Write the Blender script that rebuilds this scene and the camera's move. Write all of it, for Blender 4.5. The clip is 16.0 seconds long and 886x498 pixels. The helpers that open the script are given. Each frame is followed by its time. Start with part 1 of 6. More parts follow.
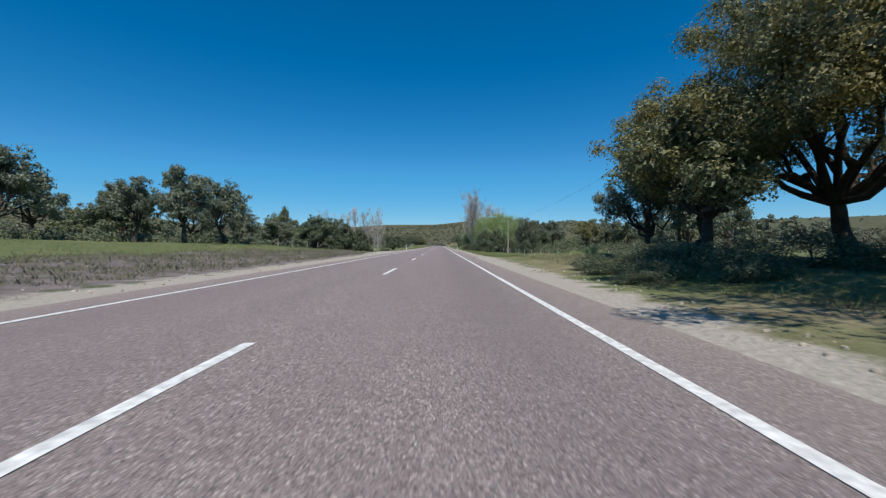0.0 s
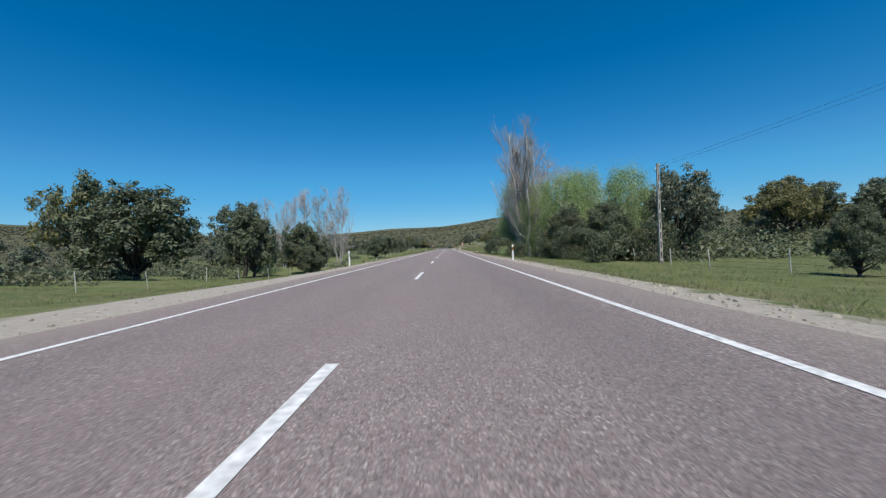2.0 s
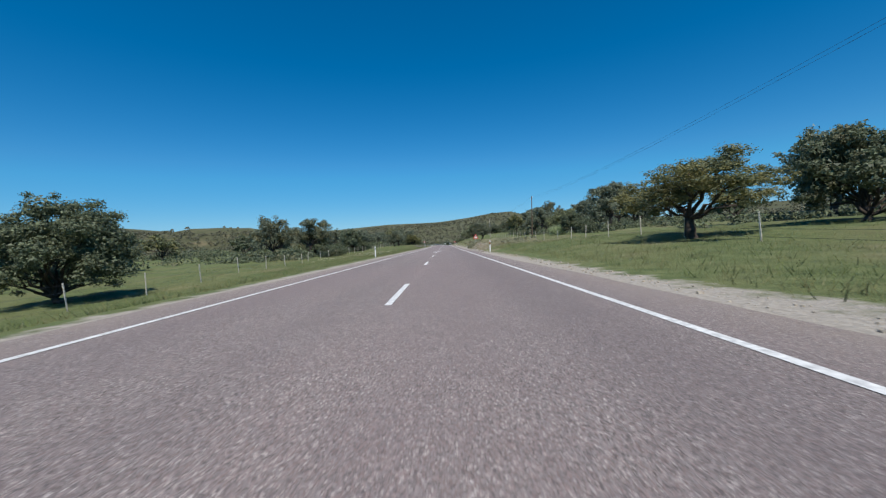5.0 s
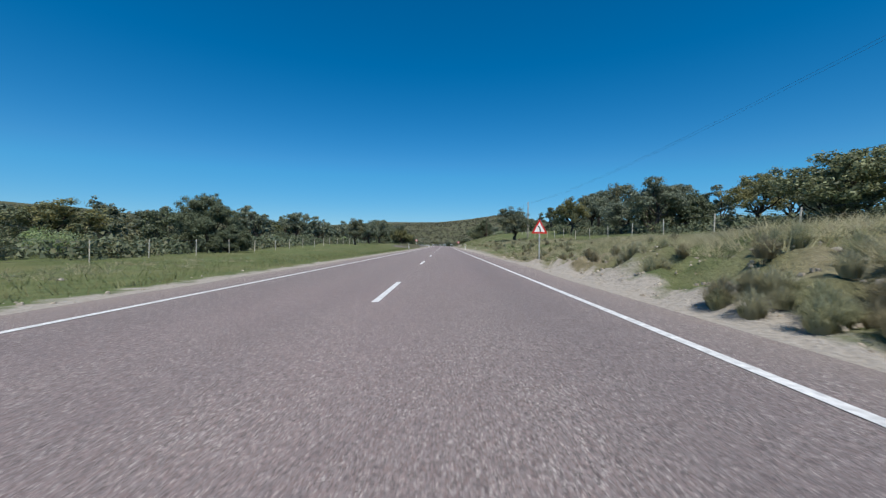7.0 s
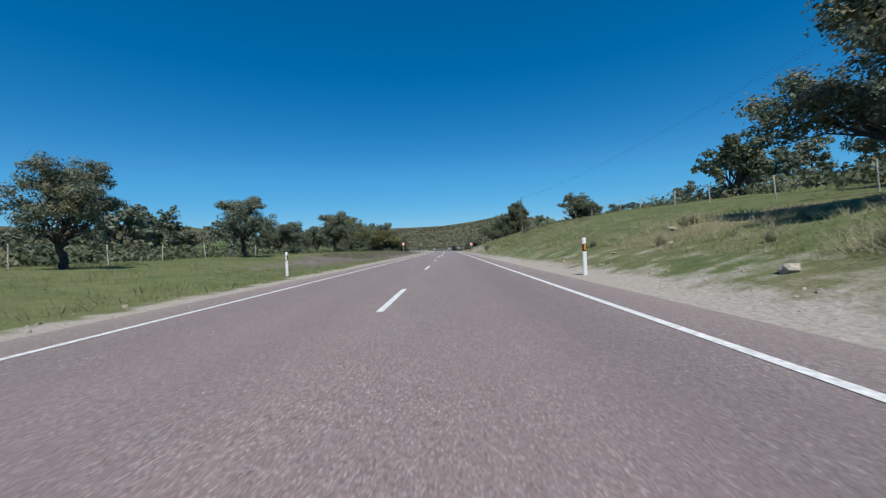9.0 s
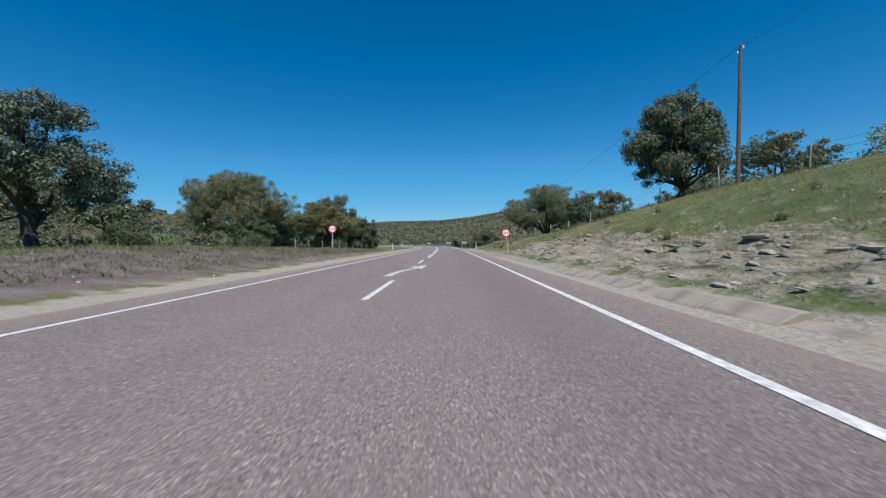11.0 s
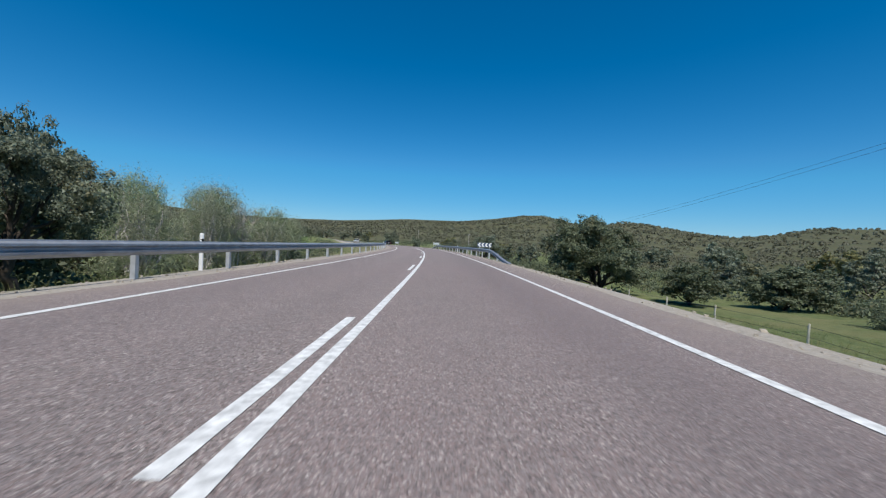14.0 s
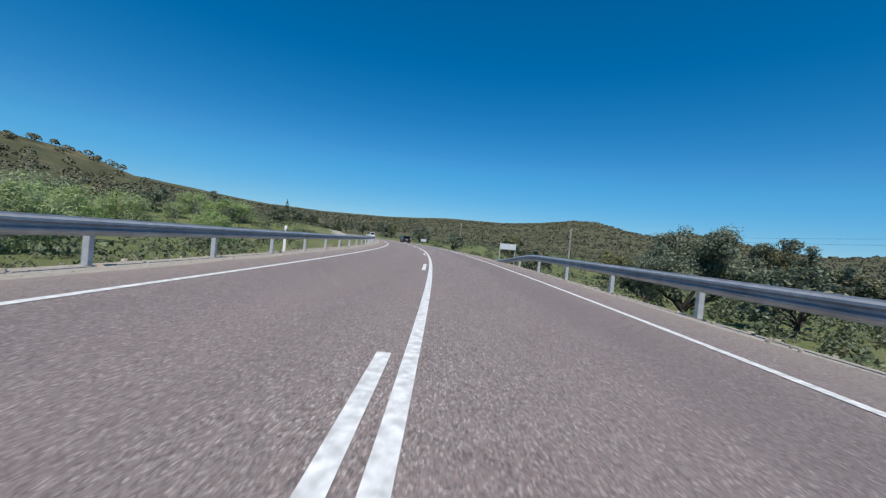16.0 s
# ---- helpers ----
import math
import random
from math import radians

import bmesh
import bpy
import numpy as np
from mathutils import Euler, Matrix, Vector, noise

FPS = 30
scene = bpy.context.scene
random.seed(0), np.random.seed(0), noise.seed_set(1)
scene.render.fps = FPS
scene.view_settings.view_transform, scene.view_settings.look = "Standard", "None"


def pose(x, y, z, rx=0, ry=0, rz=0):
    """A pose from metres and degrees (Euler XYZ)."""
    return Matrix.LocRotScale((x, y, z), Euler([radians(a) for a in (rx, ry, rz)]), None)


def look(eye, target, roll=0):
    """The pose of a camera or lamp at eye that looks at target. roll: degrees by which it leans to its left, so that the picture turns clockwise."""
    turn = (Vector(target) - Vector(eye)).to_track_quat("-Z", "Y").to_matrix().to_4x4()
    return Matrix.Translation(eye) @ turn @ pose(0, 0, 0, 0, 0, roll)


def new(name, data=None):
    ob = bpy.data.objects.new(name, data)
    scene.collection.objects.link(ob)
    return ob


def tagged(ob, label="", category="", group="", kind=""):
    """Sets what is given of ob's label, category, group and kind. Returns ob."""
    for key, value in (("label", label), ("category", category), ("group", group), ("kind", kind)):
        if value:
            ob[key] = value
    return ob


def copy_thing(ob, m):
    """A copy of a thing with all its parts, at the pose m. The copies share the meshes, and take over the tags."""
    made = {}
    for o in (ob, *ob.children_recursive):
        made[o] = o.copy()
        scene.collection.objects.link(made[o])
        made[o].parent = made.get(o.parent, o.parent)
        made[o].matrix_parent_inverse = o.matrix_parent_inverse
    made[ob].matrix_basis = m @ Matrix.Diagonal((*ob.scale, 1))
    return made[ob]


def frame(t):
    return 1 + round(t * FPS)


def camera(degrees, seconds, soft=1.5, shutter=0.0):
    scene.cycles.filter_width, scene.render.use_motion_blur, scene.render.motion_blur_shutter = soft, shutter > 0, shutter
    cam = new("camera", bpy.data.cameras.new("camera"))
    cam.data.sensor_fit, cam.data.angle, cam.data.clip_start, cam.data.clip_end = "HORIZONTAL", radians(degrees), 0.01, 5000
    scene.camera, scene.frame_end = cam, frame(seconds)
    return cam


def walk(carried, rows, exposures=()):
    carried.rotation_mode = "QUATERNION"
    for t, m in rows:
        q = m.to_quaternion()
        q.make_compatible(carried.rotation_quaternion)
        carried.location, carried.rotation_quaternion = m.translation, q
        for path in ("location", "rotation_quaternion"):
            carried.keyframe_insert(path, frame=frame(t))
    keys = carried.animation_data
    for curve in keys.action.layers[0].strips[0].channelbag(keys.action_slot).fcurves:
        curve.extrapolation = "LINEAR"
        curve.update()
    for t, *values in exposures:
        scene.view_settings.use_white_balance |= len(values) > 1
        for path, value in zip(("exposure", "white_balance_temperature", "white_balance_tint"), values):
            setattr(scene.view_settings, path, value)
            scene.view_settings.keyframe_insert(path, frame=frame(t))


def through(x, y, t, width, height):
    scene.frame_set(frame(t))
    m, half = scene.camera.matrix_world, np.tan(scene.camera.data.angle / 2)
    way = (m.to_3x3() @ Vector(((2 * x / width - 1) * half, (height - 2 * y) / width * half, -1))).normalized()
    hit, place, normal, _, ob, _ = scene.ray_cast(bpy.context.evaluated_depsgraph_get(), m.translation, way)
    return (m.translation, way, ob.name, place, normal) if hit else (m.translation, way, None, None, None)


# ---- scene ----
# ---- the road's line: straight, then a left-hand bend; everything is placed by (s, off) ----
BEND = [(340, 0.0), (360, 0.084), (400, 0.78), (440, 1.278), (480, 1.827), (520, 2.628), (560, 2.98), (620, 2.98), (680, 0.0)]
S_STEP = 2.0
S_AXIS = np.arange(-1200.0, 4400.0, S_STEP)
K_AXIS = np.interp(S_AXIS, [k for k, _ in BEND], [c * 1e-3 for _, c in BEND])
H_AXIS = np.concatenate([[0.0], np.cumsum((K_AXIS[1:] + K_AXIS[:-1]) / 2 * S_STEP)])
H_MID = (H_AXIS[1:] + H_AXIS[:-1]) / 2
X_AXIS = np.concatenate([[0.0], np.cumsum(-np.sin(H_MID) * S_STEP)])
Y_AXIS = np.concatenate([[S_AXIS[0]], S_AXIS[0] + np.cumsum(np.cos(H_MID) * S_STEP)])


def on_road(s, off=0.0):
    """World x, y and heading (radians, left positive) at s metres along the centre line and off metres to its right."""
    h = float(np.interp(s, S_AXIS, H_AXIS))
    return (float(np.interp(s, S_AXIS, X_AXIS)) + off * math.cos(h), float(np.interp(s, S_AXIS, Y_AXIS)) + off * math.sin(h), h)


def rider(off, s, z, yaw, pitch, roll):
    """The camera's pose from its place on the road, in metres and degrees."""
    x, y, h = on_road(s, off)
    return pose(x, y, z, 0, 0, math.degrees(h) + yaw) @ pose(0, 0, 0, 90 + pitch) @ pose(0, 0, 0, 0, 0, roll)


# seconds, metres right of the centre line, metres along it, height, yaw, pitch, lean
PATH = [
    (0.0, 1.85, -0.35, 0.944, -0.27, -0.54, -0.10),
    (0.5, 1.82, 15.68, 0.928, 0.44, -0.62, 0.28),
    (1.0, 1.62, 31.56, 0.939, 1.00, -0.62, -0.55),
    (1.5, 1.34, 47.27, 0.953, 0.95, -0.55, -1.97),
    (2.0, 1.01, 62.63, 0.951, 0.58, -0.18, -2.26),
    (2.5, 0.92, 78.10, 0.936, 1.48, -0.08, -4.89),
    (3.0, 0.58, 93.87, 0.960, 0.38, -0.56, -5.98),
    (3.5, 0.47, 109.62, 0.981, -0.62, -0.49, -4.87),
    (4.0, 0.60, 124.96, 0.993, -0.44, -0.58, -4.52),
    (6.5, 1.29, 202.88, 0.942, 0.44, -0.80, 0.25),
    (7.0, 1.13, 218.50, 0.949, 0.20, -0.64, 0.30),
    (7.5, 1.01, 234.14, 0.986, 0.37, -1.11, -1.69),
    (8.0, 0.86, 249.54, 0.976, -0.14, -0.12, -2.29),
    (8.2, 1.02, 256.04, 0.944, 1.16, -0.00, -2.15),
    (10.5, 1.21, 327.34, 0.938, -0.44, -0.42, -2.92),
    (11.0, 1.46, 343.22, 0.942, 0.83, -0.79, -0.95),
    (11.5, 1.43, 358.99, 0.967, -0.01, -0.82, -0.15),
    (12.0, 1.61, 373.90, 0.924, 0.01, -0.69, 2.16),
    (12.5, 1.60, 389.27, 0.917, 0.17, -0.72, 4.18),
    (13.0, 1.41, 405.36, 0.947, 1.13, -1.18, 3.80),
    (13.5, 1.21, 421.25, 0.958, 0.62, -1.37, 0.97),
    (14.0, 0.98, 435.80, 0.945, 0.18, -0.63, 2.43),
    (14.5, 0.74, 452.24, 0.941, -0.29, -0.67, 6.68),
    (15.0, 0.57, 468.20, 0.927, 0.34, -0.41, 8.33),
    (15.5, 0.39, 484.15, 0.940, 0.21, -0.75, 5.95),
    (16.0, 0.26, 500.07, 0.913, 0.06, -0.95, 5.66),
]

cam = camera(96.0, 16.0, soft=1.25, shutter=0.03)
walk(cam, [(t, rider(*row)) for t, *row in PATH])

# ---- sky and sun: high sun behind the rider, a little to the right ----
SUN_UP, SUN_SIDE = 58.0, 9.0     # elevation; degrees right of straight behind
sun_from = Vector((math.sin(radians(SUN_SIDE)) * math.cos(radians(SUN_UP)), -math.cos(radians(SUN_SIDE)) * math.cos(radians(SUN_UP)), math.sin(radians(SUN_UP))))
world = bpy.data.worlds.new("sky")
scene.world = world
world.use_nodes = True
wt = world.node_tree
sky = wt.nodes.new("ShaderNodeTexSky")
sky.sky_type, sky.sun_disc = "NISHITA", False
sky.sun_elevation = radians(SUN_UP)
sky.sun_rotation = math.atan2(sun_from.x, sun_from.y)
sky.altitude, sky.air_density, sky.dust_density, sky.ozone_density = 500, 1.0, 0.05, 6.0
wt.nodes["Background"].inputs["Strength"].default_value = 0.1
deep = wt.nodes.new("ShaderNodeHueSaturation")
deep.inputs["Saturation"].default_value = 1.36
deep.inputs["Hue"].default_value = 0.494
wt.links.new(sky.outputs["Color"], deep.inputs["Color"])
clear = wt.nodes.new("ShaderNodeMix")
clear.data_type, clear.blend_type = "RGBA", "DARKEN"
clear.inputs[0].default_value = 0.5
clear.inputs[7].default_value = (0.5, 3.3, 6.4, 1)
wt.links.new(deep.outputs["Color"], clear.inputs[6])
wt.links.new(clear.outputs[2], wt.nodes["Background"].inputs["Color"])
lamp = bpy.data.lights.new("sun", "SUN")
lamp.energy, lamp.angle, lamp.color = 4.4, radians(0.53), (1.0, 0.95, 0.87)
sun_lamp = new("sun", lamp)
sun_lamp.matrix_world = look(sun_from * 100, (0, 0, 0))
scene.view_settings.exposure = 0.14


# ---- materials ----
def material(name, rough=0.8, metal=0.0, spec=0.3):
    m = bpy.data.materials.new(name)
    m.use_nodes = True
    b = m.node_tree.nodes["Principled BSDF"]
    b.inputs["Roughness"].default_value, b.inputs["Metallic"].default_value = rough, metal
    b.inputs["Specular IOR Level"].default_value = spec
    return m, m.node_tree, b


def node(nt, kind, **values):
    n = nt.nodes.new(kind)
    for k, v in values.items():
        if k in n.inputs:
            n.inputs[k].default_value = v
        else:
            n.inputs[k.replace("_", " ")].default_value = v
    return n


def ramp(nt, fac, *stops):
    r = nt.nodes.new("ShaderNodeValToRGB")
    while len(r.color_ramp.elements) < len(stops):
        r.color_ramp.elements.new(0.5)
    for e, (p, c) in zip(r.color_ramp.elements, stops):
        e.position, e.color = p, (*c, 1)
    nt.links.new(fac, r.inputs["Fac"])
    return r.outputs["Color"]


def mix(nt, fac, a, b, mode="MIX"):
    m = nt.nodes.new("ShaderNodeMix")
    m.data_type, m.blend_type = "RGBA", mode
    for v, k in ((fac, 0), (a, 6), (b, 7)):
        if isinstance(v, bpy.types.NodeSocket):
            nt.links.new(v, m.inputs[k])
        elif k == 0:
            m.inputs[0].default_value = v
        else:
            m.inputs[k].default_value = (*v, 1)
    return m.outputs[2]


def noise_of(nt, scale, detail=4.0, rough=0.55, stretch=None):
    tc = nt.nodes.new("ShaderNodeTexCoord")
    n = node(nt, "ShaderNodeTexNoise", Scale=scale, Detail=detail, Roughness=rough)
    if stretch:
        mp = nt.nodes.new("ShaderNodeMapping")
        mp.inputs["Scale"].default_value = stretch
        nt.links.new(tc.outputs["Object"], mp.inputs["Vector"])
        nt.links.new(mp.outputs["Vector"], n.inputs["Vector"])
    else:
        nt.links.new(tc.outputs["Object"], n.inputs["Vector"])
    return n.outputs["Fac"]


def cells_of(nt, scale, out="Color", feature="F1"):
    tc = nt.nodes.new("ShaderNodeTexCoord")
    n = node(nt, "ShaderNodeTexVoronoi", Scale=scale)
    n.feature = feature
    nt.links.new(tc.outputs["Object"], n.inputs["Vector"])
    return n.outputs[out]


def value_of(nt, name):
    a = nt.nodes.new("ShaderNodeAttribute")
    a.attribute_name = name
    return a.outputs["Fac"]


def math_of(nt, op, a, b=0.0, clamp=False):
    m = nt.nodes.new("ShaderNodeMath")
    m.operation, m.use_clamp = op, clamp
    for v, k in ((a, 0), (b, 1)):
        if isinstance(v, bpy.types.NodeSocket):
            nt.links.new(v, m.inputs[k])
        else:
            m.inputs[k].default_value = v
    return m.outputs[0]


def bump(nt, b, height, strength=0.4, distance=0.02):
    n = node(nt, "ShaderNodeBump", Strength=strength, Distance=distance)
    nt.links.new(height, n.inputs["Height"])
    nt.links.new(n.outputs["Normal"], b.inputs["Normal"])


def plain(name, color, rough=0.6, metal=0.0, spec=0.4, vary=0.25, scale=6.0, depth=0.004):
    """A worn single-coloured surface: two scales of stain and a fine relief."""
    m, nt, b = material(name, rough, metal, spec)
    n1, n2 = noise_of(nt, scale), noise_of(nt, scale * 9, 3)
    dark = tuple(c * (1 - vary) for c in color)
    lite = tuple(min(1, c * (1 + vary * 0.5)) for c in color)
    col = mix(nt, math_of(nt, "MULTIPLY", n2, 0.4), ramp(nt, n1, (0.3, dark), (0.7, lite)), dark)
    nt.links.new(col, b.inputs["Base Color"])
    bump(nt, b, n2, 0.4, depth)
    return m


def leaf_material(name, dark, lite, gold, gold_at=0.8, through=0.25):
    """Leaves: each one a tone of its own, each tree a little apart, some light coming through."""
    m, nt, b = material(name, 0.55, 0.0, 0.35)
    geo, info = nt.nodes.new("ShaderNodeNewGeometry"), nt.nodes.new("ShaderNodeObjectInfo")
    patch = noise_of(nt, 0.55, 2)
    col = ramp(nt, geo.outputs["Random Per Island"], (0.0, dark), (0.75, lite), (1.0, tuple(c * 1.35 for c in lite)))
    amount = math_of(nt, "MULTIPLY", math_of(nt, "GREATER_THAN", math_of(nt, "ADD", patch, math_of(nt, "MULTIPLY", info.outputs["Random"], 0.25)), gold_at), 0.75)
    col = mix(nt, amount, col, gold)
    col = mix(nt, math_of(nt, "MULTIPLY", info.outputs["Random"], 0.35), col, tuple(c * 0.75 for c in dark))
    nt.links.new(col, b.inputs["Base Color"])
    tr = nt.nodes.new("ShaderNodeBsdfTranslucent")
    nt.links.new(col, tr.inputs["Color"])
    sh = nt.nodes.new("ShaderNodeMixShader")
    sh.inputs[0].default_value = through
    nt.links.new(b.outputs[0], sh.inputs[1])
    nt.links.new(tr.outputs[0], sh.inputs[2])
    nt.links.new(sh.outputs[0], nt.nodes["Material Output"].inputs["Surface"])
    return m


M_OAK = leaf_material("oak_leaves", (0.08, 0.1, 0.066), (0.225, 0.255, 0.175), (0.27, 0.245, 0.12), 0.76, 0.3)
# paler copy of M_OAK: sunlit specks put into the colour, along with flower yellow
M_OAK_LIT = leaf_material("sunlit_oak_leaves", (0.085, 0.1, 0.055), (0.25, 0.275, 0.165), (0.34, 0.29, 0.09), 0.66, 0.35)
M_OAK_GOLD = leaf_material("oak_leaves_in_flower", (0.085, 0.1, 0.05), (0.25, 0.27, 0.145), (0.33, 0.295, 0.11), 0.67, 0.35)
M_WILLOW = leaf_material("willow_leaves", (0.17, 0.24, 0.09), (0.42, 0.53, 0.23), (0.52, 0.58, 0.34), 0.6, 0.5)
M_TUSSOCK = leaf_material("tussock_blades", (0.2, 0.21, 0.115), (0.43, 0.43, 0.27), (0.5, 0.47, 0.32), 0.6, 0.45)
M_GREY_WILLOW = leaf_material("young_willow_leaves", (0.15, 0.185, 0.1), (0.33, 0.39, 0.21), (0.34, 0.34, 0.25), 0.6, 0.3)
M_SHRUB = leaf_material("shrub_leaves", (0.062, 0.08, 0.046), (0.17, 0.2, 0.115), (0.2, 0.19, 0.1), 0.74, 0.3)
M_WOODS = leaf_material("woodland_leaves", (0.055, 0.066, 0.04), (0.125, 0.138, 0.08), (0.14, 0.13, 0.08), 0.62, 0.0)
M_GRASS = leaf_material("grass_blades", (0.085, 0.122, 0.042), (0.185, 0.235, 0.085), (0.26, 0.25, 0.12), 0.66, 0.45)
M_DRY = leaf_material("dry_grass_blades", (0.165, 0.15, 0.085), (0.32, 0.29, 0.18), (0.4, 0.36, 0.24), 0.52, 0.45)
M_HEATHER = leaf_material("purple_weeds", (0.13, 0.11, 0.11), (0.32, 0.28, 0.3), (0.24, 0.26, 0.13), 0.52, 0.5)
M_BARK = plain("oak_bark", (0.075, 0.06, 0.048), 0.9, vary=0.5, scale=3, depth=0.03)
M_PALE_BARK = plain("pale_bark", (0.47, 0.44, 0.41), 0.85, vary=0.35, scale=4, depth=0.01)
M_TWIG = plain("twig_bark", (0.43, 0.385, 0.35), 0.85, vary=0.3, scale=4, depth=0.005)
M_WORN_PAINT = plain("worn_road_paint", (0.6, 0.59, 0.57), 0.75, vary=0.4, scale=9, depth=0.002)
M_PAINT = plain("road_paint", (0.74, 0.74, 0.72), 0.65, vary=0.42, scale=11, depth=0.003)
M_CONCRETE = plain("concrete", (0.42, 0.38, 0.31), 0.9, vary=0.35, scale=3)
M_KERB = plain("kerb_concrete", (0.33, 0.29, 0.245), 0.92, vary=0.4, scale=2.2, depth=0.01)
M_POLE = plain("pole_concrete", (0.47, 0.43, 0.37), 0.85, vary=0.3, scale=2)
M_WOOD = plain("pole_wood", (0.16, 0.11, 0.075), 0.9, vary=0.4, scale=4)
M_STAKE = plain("fence_stake", (0.6, 0.57, 0.49), 0.85, vary=0.3, scale=8)
M_STAKE_DARK = plain("rusty_stake", (0.1, 0.075, 0.06), 0.8, vary=0.3, scale=8)
M_STEEL = plain("galvanised_steel", (0.42, 0.43, 0.45), 0.5, 0.45, 0.5, vary=0.3, scale=3, depth=0.001)
M_POST_STEEL = plain("sign_post_steel", (0.6, 0.61, 0.62), 0.5, 0.5, 0.5, vary=0.2, scale=6, depth=0.001)
M_WHITE = plain("white_enamel", (0.8, 0.8, 0.79), 0.4, vary=0.08, scale=5, depth=0.001)
M_RED = plain("red_enamel", (0.62, 0.03, 0.025), 0.4, vary=0.12, scale=5, depth=0.001)
M_BLACK = plain("black_enamel", (0.012, 0.012, 0.013), 0.4, vary=0.1, scale=5, depth=0.001)
M_BLUE = plain("chevron_blue", (0.09, 0.13, 0.2), 0.45, vary=0.12, scale=5, depth=0.001)
M_GREY_SIGN = plain("sign_back_grey", (0.62, 0.65, 0.67), 0.5, 0.2, vary=0.12, scale=4, depth=0.001)
M_AMBER = plain("amber_reflector", (0.7, 0.24, 0.02), 0.25, vary=0.1, scale=20, depth=0.001)
M_STONE = plain("limestone", (0.44, 0.385, 0.31), 0.9, vary=0.45, scale=3, depth=0.02)
M_SCHIST = plain("bank_schist", (0.42, 0.385, 0.32), 0.92, vary=0.45, scale=2.5, depth=0.03)
M_CLAY = plain("bank_clay", (0.4, 0.31, 0.235), 0.95, vary=0.4, scale=2.0, depth=0.04)
M_WIRE = plain("wire", (0.06, 0.06, 0.065), 0.5, 0.4, vary=0.1)


def asphalt_material():
    m, nt, b = material("asphalt", 0.9, 0, 0.2)
    b.inputs["Diffuse Roughness"].default_value = 0.6
    grain = cells_of(nt, 95)
    chips = nt.nodes.new("ShaderNodeSeparateColor")
    nt.links.new(grain, chips.inputs[0])
    fine = noise_of(nt, 160, 2)
    mottle, patches = noise_of(nt, 1.3, 5), noise_of(nt, 0.22, 4, 0.6, (1, 0.25, 1))
    col = ramp(nt, chips.outputs[0], (0.0, (0.052, 0.046, 0.044)), (0.5, (0.188, 0.165, 0.163)), (0.86, (0.287, 0.255, 0.25)), (1.0, (0.6, 0.55, 0.51)))
    col = mix(nt, ramp(nt, mottle, (0.35, (0, 0, 0)), (0.7, (0.3, 0.3, 0.3))), col, (0.15, 0.125, 0.13))
    col = mix(nt, ramp(nt, patches, (0.4, (0, 0, 0)), (0.68, (0.45, 0.45, 0.45))), col, (0.22, 0.175, 0.178))
    col = mix(nt, math_of(nt, "MULTIPLY", math_of(nt, "GREATER_THAN", chips.outputs[2], 0.72), 0.35), col, (0.3, 0.2, 0.185))
    worn = value_of(nt, "worn")
    col = mix(nt, math_of(nt, "MULTIPLY", worn, 0.42), col, (0.13, 0.112, 0.115))
    edge = value_of(nt, "dust")
    col = mix(nt, math_of(nt, "MULTIPLY", edge, math_of(nt, "MULTIPLY", mottle, 0.85), True), col, (0.3, 0.255, 0.215))
    nt.links.new(col, b.inputs["Base Color"])
    bump(nt, b, math_of(nt, "ADD", chips.outputs[1], fine), 0.75, 0.008)
    return m


